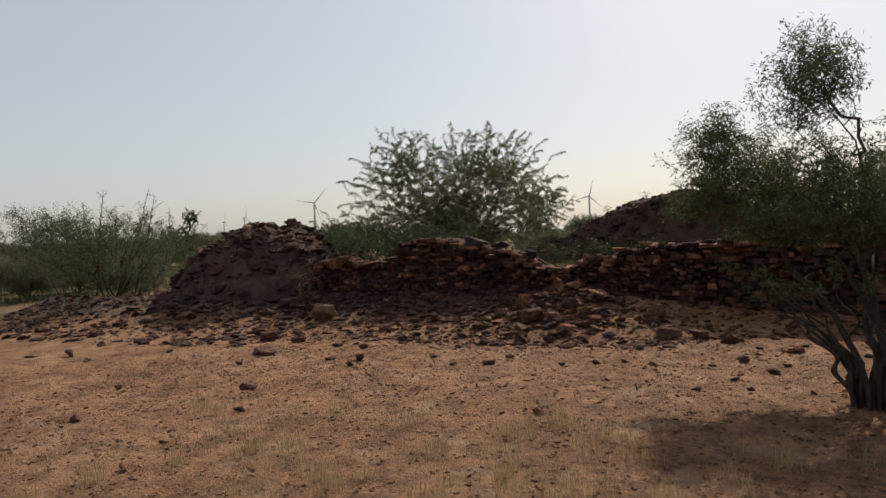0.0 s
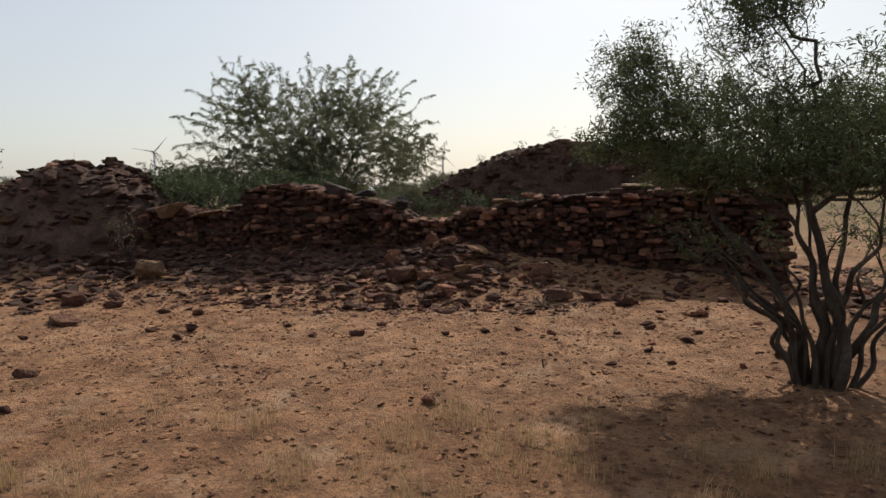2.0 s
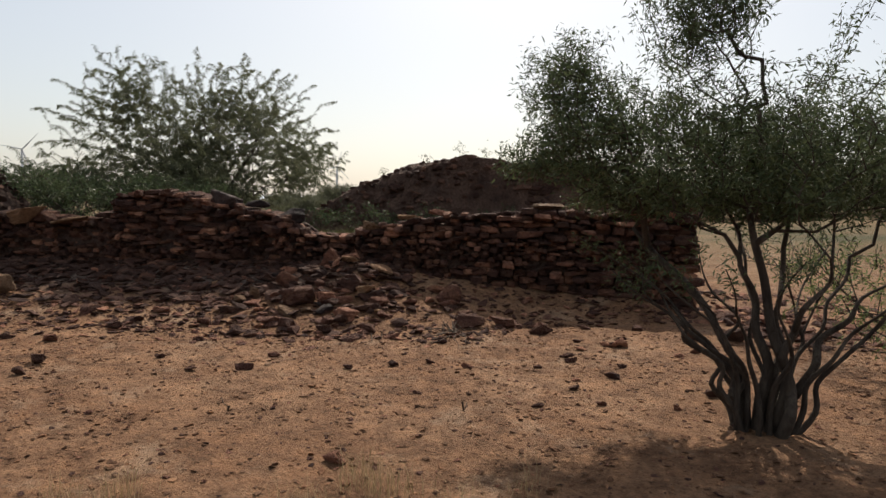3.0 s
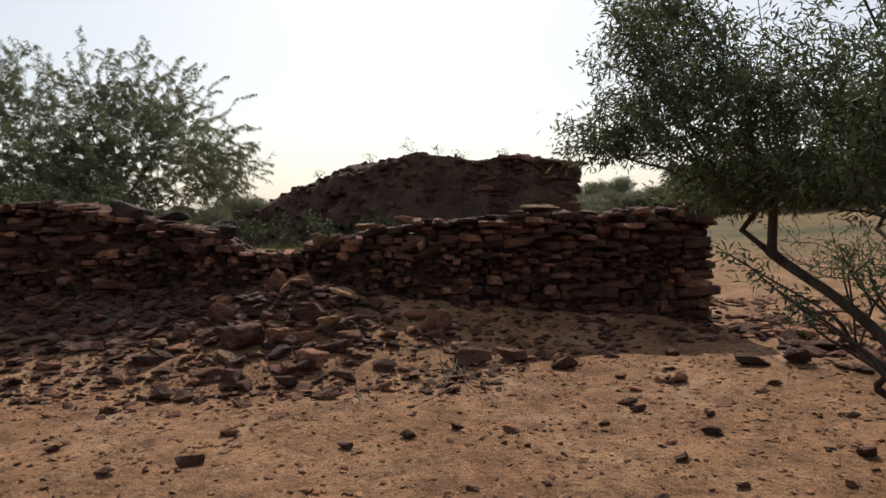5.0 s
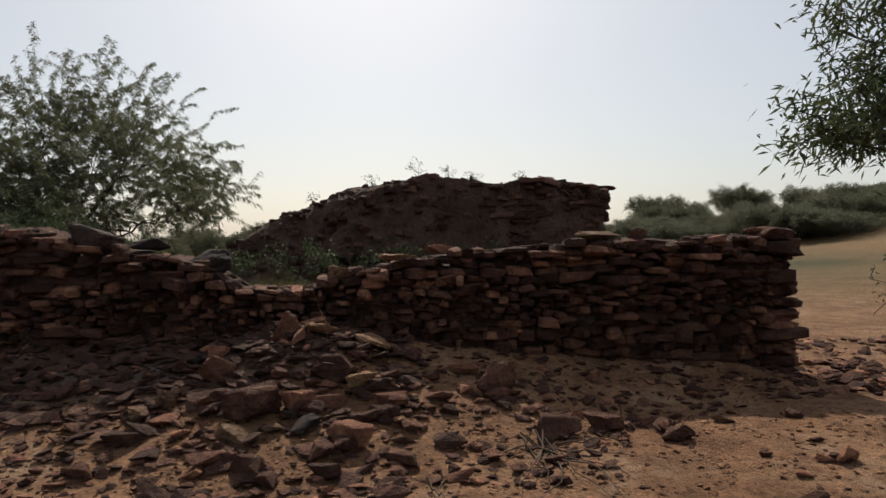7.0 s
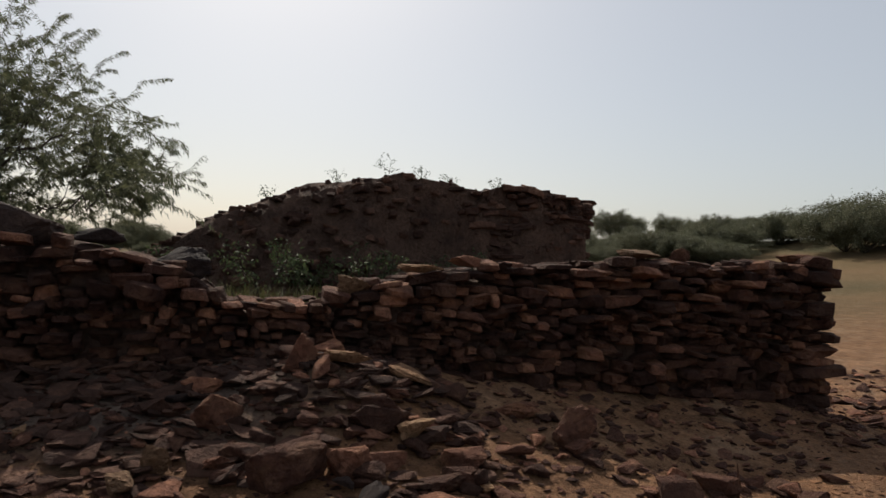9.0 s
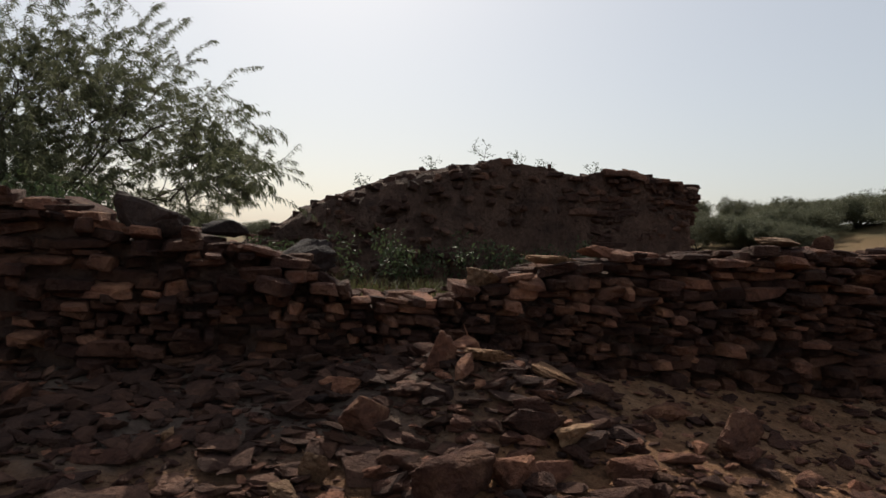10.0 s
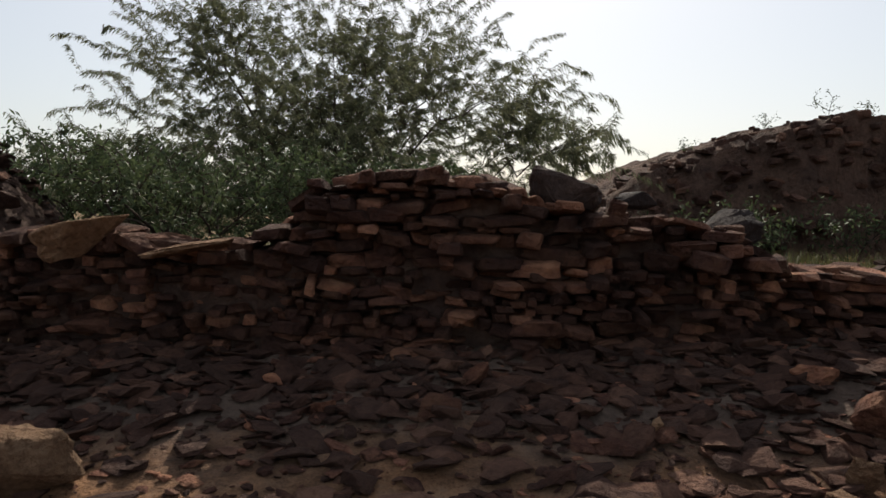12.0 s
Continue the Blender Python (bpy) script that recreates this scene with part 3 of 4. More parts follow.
for i, (x, y, l) in enumerate(FOOTING + WESTERN + HEAP):
    rest_stone("rubble_stone", (BOULDERS + ROUGHS)[i % 17], x, y, l * 1.3, l * rnd.uniform(0.7, 1.0), l * rnd.uniform(0.35, 0.65), rnd.uniform(-60, 60), "flat-bedded red-brown stone lying at the rubble's edge", "stone",
               "stones at the rubble's edge", (rnd.gauss(0, 10), rnd.gauss(0, 10)))
for i, (x, y, l) in enumerate(MEDIUM + SMALL + OPEN):
    rest_stone("loose_stone", ROUGHS[i % 10], x, y, l * 1.35, l * rnd.uniform(0.7, 1.0), l * rnd.uniform(0.55, 0.85), rnd.uniform(-40, 40), "single dark reddish stone lying on sandy earth", "stone", "loose stones on the open earth", (rnd.gauss(0, 8), rnd.gauss(0, 8)))
# pale pieces that catch the sun
rest_stone("pale_boulder", PALES[0], -6.9, 10.05, 0.48, 0.4, 0.45, 10, "pale ochre squared boulder lying in the rubble", "boulder", tilt=(4, 14))
rest_stone("upright_stone", BOULDERS[4], -2.98, 10.82, 0.27, 0.2, 0.36, 15, "reddish brown stone standing on end against rubble", "stone", tilt=(8, 18))
rest_stone("flat_slab", PALES[2], -2.68, 10.84, 0.36, 0.28, 0.1, -12, "thin pale slab lying flat on the rubble heap", "slab", tilt=(-8, 4), lift=0.04)
rest_stone("tilted_slab", PALES[3], -2.3, 10.84, 0.36, 0.3, 0.12, 20, "pale grey slab leaning on the rubble heap", "slab", tilt=(12, 22), lift=0.04)
rest_stone("oval_stone", PALES[2], -3.72, 10.15, 0.17, 0.1, 0.24, 10, "smooth pale oval stone standing in rubble", "stone", tilt=(14, 10))
rest_stone("split_stone", BOULDERS[3], -1.4, 10.3, 0.3, 0.2, 0.42, 30, "brown split stone leaning in the rubble", "stone", tilt=(8, 58))
rest_stone("ochre_stone", PALES[0], -3.85, 10.0, 0.26, 0.2, 0.16, 60, "ochre broken stone in sunlit rubble", "stone", tilt=(5, 12))
rest_stone("ochre_stone", PALES[3], -3.2, 9.62, 0.26, 0.2, 0.15, 120, "ochre broken stone in sunlit rubble", "stone", tilt=(9, -12))


def cap_stone(name, me, x, y, z, l, w, h, rz, label, tilt=(0, 0)):
    ob = new(name, me)
    ob.matrix_basis = place(x, y, z, tilt[0], tilt[1], rz, l, w, h)
    return tagged(ob, label, "stone")


cap_stone("cap_slab", PALES[0], -0.12, 11.52, 1.475, 0.62, 0.42, 0.13, 8, "broad pale ochre slab lying on the wall top")
cap_stone("cap_slab", PALES[2], -2.02, 11.56, 1.30, 0.42, 0.3, 0.09, 5, "thin pale slab lying on the broken wall top")
cap_stone("cap_slab", BOULDERS[1], -1.62, 11.58, 1.37, 0.4, 0.3, 0.13, -8, "dark slab lying on the broken wall top")
cap_stone("gap_stone", PALES[1], -2.55, 11.5, 1.14, 0.34, 0.28, 0.2, 25, "ochre stone resting in the wall's gap", (0, 14))
cap_stone("dome_stone", DARKS[0], -4.68, 11.62, 1.5, 0.56, 0.4, 0.42, 12, "dark rounded boulder sitting on the wall top")
cap_stone("cap_boulder", DARKS[1], -3.72, 11.6, 1.26, 0.5, 0.36, 0.34, 40, "dark boulder sitting on the broken wall top")
cap_stone("cap_boulder", DARKS[2], -4.2, 11.66, 1.43, 0.42, 0.34, 0.16, 80, "dark boulder sitting on the broken wall top")
cap_stone("ochre_boulder", PALES[1], -7.35, 11.35, 1.22, 0.6, 0.4, 0.3, 20, "ochre boulder at the wall's low end", (0, -18))
cap_stone("long_slab", PALES[3], -6.75, 11.35, 1.16, 0.62, 0.3, 0.1, 4, "long thin pale slab on the wall top", (0, -8))
cap_stone("corner_stone", BOULDERS[6], 1.62, 11.62, 1.5, 0.46, 0.4, 0.16, 0, "dark flat stone on the wall's end")
cap_stone("cap_stone", BOULDERS[0], 0.28, 11.55, 1.49, 0.2, 0.2, 0.2, 30, "dark upright stone on the wall top")

rnd = random.Random(15)
for i in range(16):
    x, y = 1.95 + abs(rnd.gauss(0, 0.5)), rnd.uniform(9.6, 11.6)
    s = rnd.uniform(0.12, 0.28)
    rest_stone("corner_fall", BOULDERS[i % 7], x, y, s * 1.2, s, s * 0.6, rnd.uniform(0, 180), "reddish block fallen from the wall's end", "stone", "blocks at the wall's end", (rnd.gauss(0, 8), rnd.gauss(0, 8)))
cap_stone("lintel_slab", BOULDERS[2], 1.2, 14.72, 2.2, 0.5, 0.4, 0.09, 5, "flat slab jutting from the ruin's top corner")


rnd = random.Random(21)
for i in range(170):
    x = rnd.gauss(-2.6, 1.3) if i < 110 else rnd.uniform(-9.5, 2.6)
    foot = lerp_profile(FOOT, x)
    y = foot + (rnd.random() ** 1.3) * (WALL_Y - foot) - rnd.random() * 0.25
    s = rnd.uniform(0.06, 0.18) * (1.25 if rnd.random() < 0.15 else 1)
    if y < WALL_Y - 0.12:
        rest_stone("fallen_stone", ROUGHS[i % 10], x, y, s * rnd.uniform(0.9, 1.5), s, s * rnd.uniform(0.35, 0.7), rnd.uniform(0, 180),
                   "angular red-brown sandstone piece lying in wall rubble", "stone", "fallen stones below the wall", (rnd.gauss(0, 10), rnd.gauss(0, 10)))

for i in range(20):
    x, y = rnd.gauss(-2.75, 0.8), 10.3 + rnd.gauss(0, 0.45)
    if 9.2 < y < 11.2:
        s = rnd.uniform(0.12, 0.24)
        rest_stone("fallen_block", (BOULDERS + DARKS + PALES)[i % 14], x, y, s * rnd.uniform(0.9, 1.3), s * 0.8, s * rnd.uniform(0.4, 0.75), rnd.uniform(0, 180), "broken layered sandstone block heaped below the gap", "stone",
                   "blocks heaped below the gap", (rnd.gauss(0, 16), rnd.gauss(0, 16)), lift=0.05 * rnd.random())

CHIP_ARR = [mesh_arrays(c) for c in CHIPS]


def litter(name, label, count, spot, size, mat, seed, tall=(0.2, 0.5)):
    r = random.Random(seed)
    items = []
    for i in range(count):
        x, y = spot(r)
        s = size[0] + (size[1] - size[0]) * r.random() ** 3
        items.append((*CHIP_ARR[i % 12], place(x, y, height(x, y) + s * 0.1, r.gauss(0, 12), r.gauss(0, 12), r.uniform(0, 360), s * r.uniform(0.8, 1.6), s, s * r.uniform(*tall))))
    return tagged(new(name, joined(name, items, mat)), label, "gravel", kind="stuff")


def talus_spot(r):
    x = r.uniform(-10.5, 2.4) if r.random() < 0.45 else r.gauss(-3.8, 1.8)
    foot = lerp_profile(FOOT, x) - 0.1 - abs(r.gauss(0, 0.3)) * smooth01((1 - x) / 2)
    return x, foot + r.random() * (WALL_Y - foot)


litter("rubble_chips", "small broken sandstone chips spread below the wall", 4300, talus_spot, (0.02, 0.13), M_GRAVEL, 31)
litter("field_gravel", "sparse dark gravel scattered over sandy earth", 8000, lambda r: (r.uniform(-9, 4.0), r.uniform(2.2, 10.2)), (0.008, 0.045), M_GRAVEL, 32)
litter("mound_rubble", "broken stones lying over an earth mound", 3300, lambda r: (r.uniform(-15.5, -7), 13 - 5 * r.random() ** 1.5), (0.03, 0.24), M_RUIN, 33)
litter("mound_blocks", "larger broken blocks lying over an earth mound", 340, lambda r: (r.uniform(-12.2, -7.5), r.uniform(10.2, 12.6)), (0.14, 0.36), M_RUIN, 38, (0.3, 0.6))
litter("stone_spread", "stones scattered beside the wall's broken end", 900, lambda r: (1.9 + abs(r.gauss(0, 1.5)), r.uniform(9.0, 13.5)), (0.02, 0.2), M_GRAVEL, 34)
litter("infill_rubble", "loose stones on the earth fill behind the wall", 700, lambda r: (r.uniform(-7.5, 0.8), r.uniform(12.0, 14.5)), (0.03, 0.2), M_GRAVEL, 35)


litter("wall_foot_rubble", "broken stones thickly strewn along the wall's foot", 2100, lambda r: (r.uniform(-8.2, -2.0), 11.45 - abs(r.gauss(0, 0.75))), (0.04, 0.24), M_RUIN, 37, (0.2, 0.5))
litter("earth_clods", "crumbs and clods of dry sandy earth", 14000, lambda r: (r.uniform(-7.5, 3.2), 2.3 + 7.8 * r.random()), (0.012, 0.055), M_CLOD, 36)

# ---- plants ----
def tube_mesh(name, edges, mat, sides=5):
    """Tapered round segments: edges of (p, q, radius at p, radius at q)."""
    vs, fs = [], []
    for p, q, r0, r1 in edges:
        d = q - p
        ln = d.length
        if ln < 1e-5:
            continue
        d /= ln
        u = d.orthogonal().normalized()
        w = d.cross(u)
        b = len(vs)
        for c, r in ((p, r0), (q + d * r1 * 0.5, r1)):
            for k in range(sides):
                a = 2 * math.pi * k / sides
                vs.append(c + (u * math.cos(a) + w * math.sin(a)) * r)
        for k in range(sides):
            fs.append((b + k, b + (k + 1) % sides, b + sides + (k + 1) % sides, b + sides + k))
    return mesh_of(name, [tuple(v) for v in vs], fs, mat, True)


def leaf_mesh(name, spots, dirs, length, width, mat, rng, droop=0.3):
    """Narrow folded leaves: each a bent pair of quads about its midrib."""
    n = len(spots)
    p, d = np.array(spots), np.array(dirs)
    d = d + rng.normal(0, 0.1, d.shape)
    d /= np.linalg.norm(d, axis=1)[:, None] + 1e-9
    side = np.cross(d, rng.normal(0, 1, (n, 3)))
    side /= np.linalg.norm(side, axis=1)[:, None] + 1e-9
    L = (length * rng.uniform(0.6, 1.25, n))[:, None]
    W = (width * rng.uniform(0.7, 1.2, n))[:, None]
    down = np.array([[0, 0, -1.0]])
    a = p
    m1 = p + d * L * 0.45 + side * W * 0.5
    m2 = p + d * L * 0.45 - side * W * 0.5
    t = p + d * L + down * L * droop * 0.5
    v = np.stack([a, m1, t, m2], 1).reshape(-1, 3)
    f = np.arange(4 * n).reshape(-1, 4)
    me = bpy.data.meshes.new(name)
    me.vertices.add(4 * n)
    me.vertices.foreach_set("co", v.astype(np.float32).ravel())
    me.loops.add(4 * n)
    me.loops.foreach_set("vertex_index", f.astype(np.int32).ravel())
    me.polygons.add(n)
    me.polygons.foreach_set("loop_start", (np.arange(n) * 4).astype(np.int32))
    me.materials.append(mat)
    me.update(calc_edges=True)
    me.validate()
    return me


def skeleton_of(roots, targets, rng, bias=0.35, step=0.14, wander=0.03, sag=0.0):
    """Branches that reach from the roots' polylines to all the targets, each leaving the wood already there."""
    pos, par, ln = [], [], []
    for line in roots:
        last = -1
        for q in line:
            q = np.array(q, float)
            pos.append(q)
            par.append(last)
            ln.append(0.0 if last < 0 else ln[last] + np.linalg.norm(q - pos[last]))
            last = len(pos) - 1
    base = np.array(roots[0][0], float)
    order = np.argsort(np.linalg.norm(targets - base, axis=1))
    grown = len(pos)
    for k in order:
        t = targets[k]
        P = np.array(pos)
        dist = np.linalg.norm(P - t, axis=1)
        cost = dist + bias * np.array(ln) + np.where(P[:, 2] > t[2] + 0.3, 0.25, 0.0)
        i = int(np.argmin(cost))
        span = dist[i]
        m = max(1, int(span / step))
        a = pos[i]
        for s in range(1, m + 1):
            f = s / m
            q = a + (t - a) * f + rng.normal(0, wander, 3) * (0 if s == m else 1)
            q[2] += (0.12 - sag) * math.sin(math.pi * f) * span
            pos.append(q)
            par.append(i)
            ln.append(ln[i] + np.linalg.norm(q - pos[i]))
            i = len(pos) - 1
    return np.array(pos), par, grown


def eased(line, n=4):
    """The same line with rounded bends (Catmull-Rom)."""
    p = [Vector(q) for q in line]
    p = [p[0]] + p + [p[-1]]
    out = []
    for k in range(1, len(p) - 2):
        for s in range(n):
            t = s / n
            out.append(tuple(0.5 * (2 * p[k] + (p[k + 1] - p[k - 1]) * t + (2 * p[k - 1] - 5 * p[k] + 4 * p[k + 1] - p[k + 2]) * t * t + (3 * p[k] - p[k - 1] - 3 * p[k + 1] + p[k + 2]) * t ** 3)))
    return out + [tuple(p[-1])]


def plant(name, label, category, roots, targets, rng, leaf, group="", r0=0.0035, power=0.42, per_node=4, bias=0.35, wander=0.03, sag=0.0, thick=0.02, skip=0.0, root_r=None, bark=None, spread=0.012, slim_from=99, comb=False):
    """A tree or bush: thick stems, thin branches and a crown of single leaves."""
    pos, par, grown = skeleton_of(roots, targets, rng, bias, 0.14, wander, sag)
    n = len(pos)
    load = np.zeros(n)
    kids = np.zeros(n, int)
    for i in range(n):
        if par[i] >= 0:
            kids[par[i]] += 1
    load[kids == 0] = 1
    for i in range(n - 1, -1, -1):
        if par[i] >= 0:
            load[par[i]] += max(load[i], 0.0)
    rad = r0 * np.maximum(load, 1) ** power
    owner, first = np.zeros(n, int), 0
    for s, line in enumerate(roots):
        for k in range(len(line)):
            owner[first + k] = s
            if root_r:
                rad[first + k] = max(rad[first + k], root_r * (0.5 if s >= slim_from else 1) * (1 - 0.85 * k / (len(line) - 1)))
        first += len(line)
    for i in range(grown, n):
        owner[i] = owner[par[i]]
    ob = thing(name, label, category, group, at=roots[0][0])
    inv = Matrix.Translation(-Vector(roots[0][0]))
    stems, twigs = [[] for _ in roots], []
    for i in range(n):
        if par[i] >= 0:
            e = (Vector(pos[par[i]]), Vector(pos[i]), min(rad[par[i]], rad[i] * 1.6), rad[i])
            (stems[owner[i]] if rad[i] > thick else twigs).append(e)
    b = bark or M_BARK
    for nm, ed, sd, kd in [("stem" if len(roots) > 1 else "trunk", s, 8, "") for s in stems] + [("branchwork", twigs, 4, "stuff")]:
        if ed:
            me = tube_mesh(nm, ed, b, sd)
            me.transform(inv)
            part(nm, me, ob, kind=kd)
    mat, length, width, droop = leaf
    spots, dirs = [], []
    for i in range(n):
        if par[i] >= 0 and rad[i] < r0 * 2.6 and rng.random() >= skip:
            ax = pos[i] - pos[par[i]]
            ax = ax / (np.linalg.norm(ax) + 1e-9)
            for _ in range(per_node):
                spots.append(pos[par[i]] + (pos[i] - pos[par[i]]) * rng.random() + rng.normal(0, spread, 3))
                out = rng.normal(0, 1, 3)
                out /= np.linalg.norm(out)
                if comb:
                    wing = np.array([-ax[1], ax[0], 0.0]) * (1 if rng.random() < 0.5 else -1)
                    dirs.append(ax * 0.55 + wing * 0.6 + out * 0.22 + np.array([0, 0, -droop]))
                else:
                    dirs.append(ax * 0.5 + out * 0.9 + np.array([0, 0, -droop]))
    me = leaf_mesh("crown", spots, dirs, length, width, mat, rng, droop)
    me.transform(inv)
    part("crown", me, ob)
    return ob


def cloud(rng, blobs, shell=0.55):
    """Points through uneven rounded masses: blobs of (centre, radii, count)."""
    out = []
    for c, r, k in blobs:
        d = rng.normal(0, 1, (k, 3))
        d /= np.linalg.norm(d, axis=1)[:, None]
        f = (shell + (1 - shell) * rng.random(k))[:, None] * rng.uniform(0.75, 1.12, k)[:, None]
        out.append(np.array(c) + d * f * np.array(r))
    return np.concatenate(out)


# the near tree: several leaning stems from one stool, wide dark crown
rng = np.random.default_rng(3)
TX, TY = 0.82, 6.52
g0 = height(TX, TY) - 0.06
stems = []
for ang, lean, tall, off in ((100, 0.3, 2.2, 0.03), (15, 0.75, 1.05, 0.1), (152, 0.5, 0.8, 0.13), (65, 0.55, 1.2, 0.09), (-55, 0.35, 1.2, 0.08), (125, 0.35, 1.5, 0.08), (172, 0.8, 1.05, 0.19), (140, 1.0, 1.15, 0.16), (108, 0.85, 1.2, 0.12), (190, 0.55, 1.1, 0.15), (158, 1.15, 1.25, 0.12), (35, 0.9, 1.15, 0.13), (200, 0.8, 1.2, 0.17), (232, 0.7, 1.15, 0.13), (262, 0.6, 1.2, 0.12), (118, 1.1, 1.3, 0.17), (85, 0.9, 1.3, 0.15), (52, 1.1, 1.25, 0.16), (2, 1.0, 1.15, 0.15), (-28, 0.8, 1.2, 0.14), (147, 0.75, 1.0, 0.2)):
    c, s = math.cos(radians(ang)), math.sin(radians(ang))
    line = [(TX + c * off, TY + s * off * 0.7, g0)]
    for k in range(1, 8):
        f = k / 7
        w = lean * (0.12 * f + 0.88 * f ** 1.9)
        line.append((TX + c * (off + w) + rng.normal(0, 0.042), TY + s * (off * 0.7 + w) + rng.normal(0, 0.042), g0 + tall * (f ** 0.9)))
    stems.append(eased(line))
crown = cloud(rng, [((TX, TY + 0.3, 1.92), (1.4, 1.25, 0.56), 1000), ((TX - 0.38, TY + 0.4, 2.85), (0.46, 0.5, 0.62), 330), ((TX - 1.18, TY + 1.05, 2.42), (0.5, 0.5, 0.5), 280), ((TX - 0.95, TY + 0.75, 1.98), (0.7, 0.7, 0.52), 460),
                    ((TX + 1.15, TY + 0.2, 1.85), (0.95, 0.95, 0.48), 520), ((TX - 1.3, TY + 1.15, 1.97), (0.42, 0.3, 0.18), 70), ((TX - 1.42, TY + 1.15, 1.84), (0.38, 0.3, 0.15), 80), ((TX + 0.3, TY + 1.1, 1.95), (0.9, 0.6, 0.46), 300), ((TX, TY + 0.2, 1.62), (1.0, 0.85, 0.3), 420), ((TX - 0.55, TY + 1.0, 1.62), (0.6, 0.5, 0.22), 130)], 0.25)
crown = crown[crown[:, 2] > 1.25 + 0.2 * rng.random(len(crown))]
crown = np.concatenate([crown, cloud(rng, [((TX - 0.65, TY + 1.1, 1.62), (0.6, 0.55, 0.22), 240)], 0.2)])
for _ in range(26):
    a, e = rng.uniform(0, 2 * math.pi), rng.uniform(0.1, 1.2)
    d = np.array([math.cos(a) * math.cos(e), math.sin(a) * math.cos(e), math.sin(e)])
    tip = np.array([TX - 0.1, TY + 0.35, 1.95]) + d * np.array([1.35, 1.2, 0.6])
    crown = np.concatenate([crown, [tip + (d + np.array([0, 0, 0.5])) * 0.09 * k + rng.normal(0, 0.015, 3) for k in range(4)]])
plant("tree", "multi-stemmed tree with narrow dark green leaves on bare earth", "tree", stems, crown, rng, (M_LEAF, 0.052, 0.0115, 0.25), spread=0.035, r0=0.0022, per_node=20, slim_from=6, bias=0.2, wander=0.04, root_r=0.044, thick=0.011)

# feathery thorn bush behind the wall
rng = np.random.default_rng(8)
bz = height(-6.8, 16.2)
roots = [[(-6.8, 16.2, bz - 0.05), (-6.8 + 0.25 * dx, 16.2 + 0.25 * dy, bz + 0.5), (-6.8 + dx, 16.2 + dy, bz + 1.5), (-6.8 + 1.5 * dx, 16.2 + 1.5 * dy, bz + 2.3)] for dx, dy in ((-0.9, -0.2), (0.1, -0.7), (1.0, -0.3), (0.7, 0.6), (-0.4, 0.7), (1.3, -1.0))]
masses = cloud(rng, [((-7.0, 16.1, 2.4), (3.0, 2.3, 1.45), 2400), ((-8.2, 15.8, 3.35), (1.2, 1.0, 1.25), 560), ((-6.5, 16.4, 3.4), (1.4, 1.2, 1.15), 600), ((-6.0, 16.8, 3.1), (1.25, 1.2, 1.1), 420), ((-7.0, 15.2, 1.7), (2.7, 1.6, 0.85), 1700),
                     ((-4.6, 15.0, 2.3), (1.0, 1.5, 0.85), 380), ((-9.6, 15.4, 1.9), (1.5, 1.0, 0.6), 200), ((-4.2, 13.8, 1.9), (0.6, 0.7, 0.32), 90)], 0.15)
shoots = []
for _ in range(60):
    a, e = rng.uniform(0, 2 * math.pi), rng.uniform(-0.1, 1.1)
    d = np.array([math.cos(a) * math.cos(e), math.sin(a) * math.cos(e), math.sin(e)])
    s = np.array([-6.9, 16.0, 2.5]) + d * np.array([2.7, 2.0, 1.55]) * rng.uniform(0.85, 1.1)
    for k in range(5):
        shoots.append(s + (d + np.array([0, 0, 0.25 - 0.1 * k])) * 0.12 * k + rng.normal(0, 0.02, 3))
for x0, y0, z0, dx in ((-4.6, 14.6, 2.2, 0.22), (-4.5, 14.2, 1.9, 0.2), (-5.0, 15.2, 2.8, 0.18), (-5.2, 15.6, 3.3, 0.15)):
    for k in range(6):
        shoots.append(np.array([x0 + dx * k, y0 - 0.1 * k, z0 - 0.012 * k * k]))
masses = np.concatenate([masses, np.array(shoots)])
masses = masses[masses[:, 2] > 0.9]
plant("thorn_bush", "broad feathery grey-green thorn bush growing behind the wall", "bush", roots, masses, rng, (M_FEATHER, 0.068, 0.0105, 0.5), spread=0.012, r0=0.002, per_node=32, comb=True, bias=0.25, wander=0.05, thick=0.014)


def scrub(name, label, x, y, h, w, seed, leaf, count=200, per=6, group="", stems=4, sag=0.0, r0=0.003, low=0.12, spread=0.025):
    r = np.random.default_rng(seed)
    z = height(x, y) - 0.03
    rts = []
    for k in range(stems):
        a = 2 * math.pi * (k + r.random()) / stems
        dx, dy = math.cos(a) * w * 0.3, math.sin(a) * w * 0.3
        rts.append([(x, y, z), (x + dx * 0.4, y + dy * 0.4, z + h * 0.3), (x + dx, y + dy, z + h * 0.55)])
    blobs = [((x, y, z + h * 0.5), (w * 0.5, w * 0.5, h * 0.4), count)]
    for k in range(4):
        a = r.uniform(0, 2 * math.pi)
        blobs.append(((x + math.cos(a) * w * 0.3, y + math.sin(a) * w * 0.3, z + h * r.uniform(0.5, 0.75)), (w * 0.25, w * 0.25, h * 0.26), count // 4))
    pts = cloud(r, blobs, 0.35)
    pts = pts[pts[:, 2] > z + h * low]
    return plant(name, label, "bush", rts, pts, r, leaf, group, r0=r0, per_node=per, bias=0.3, wander=0.04, thick=0.013, sag=sag, spread=spread)


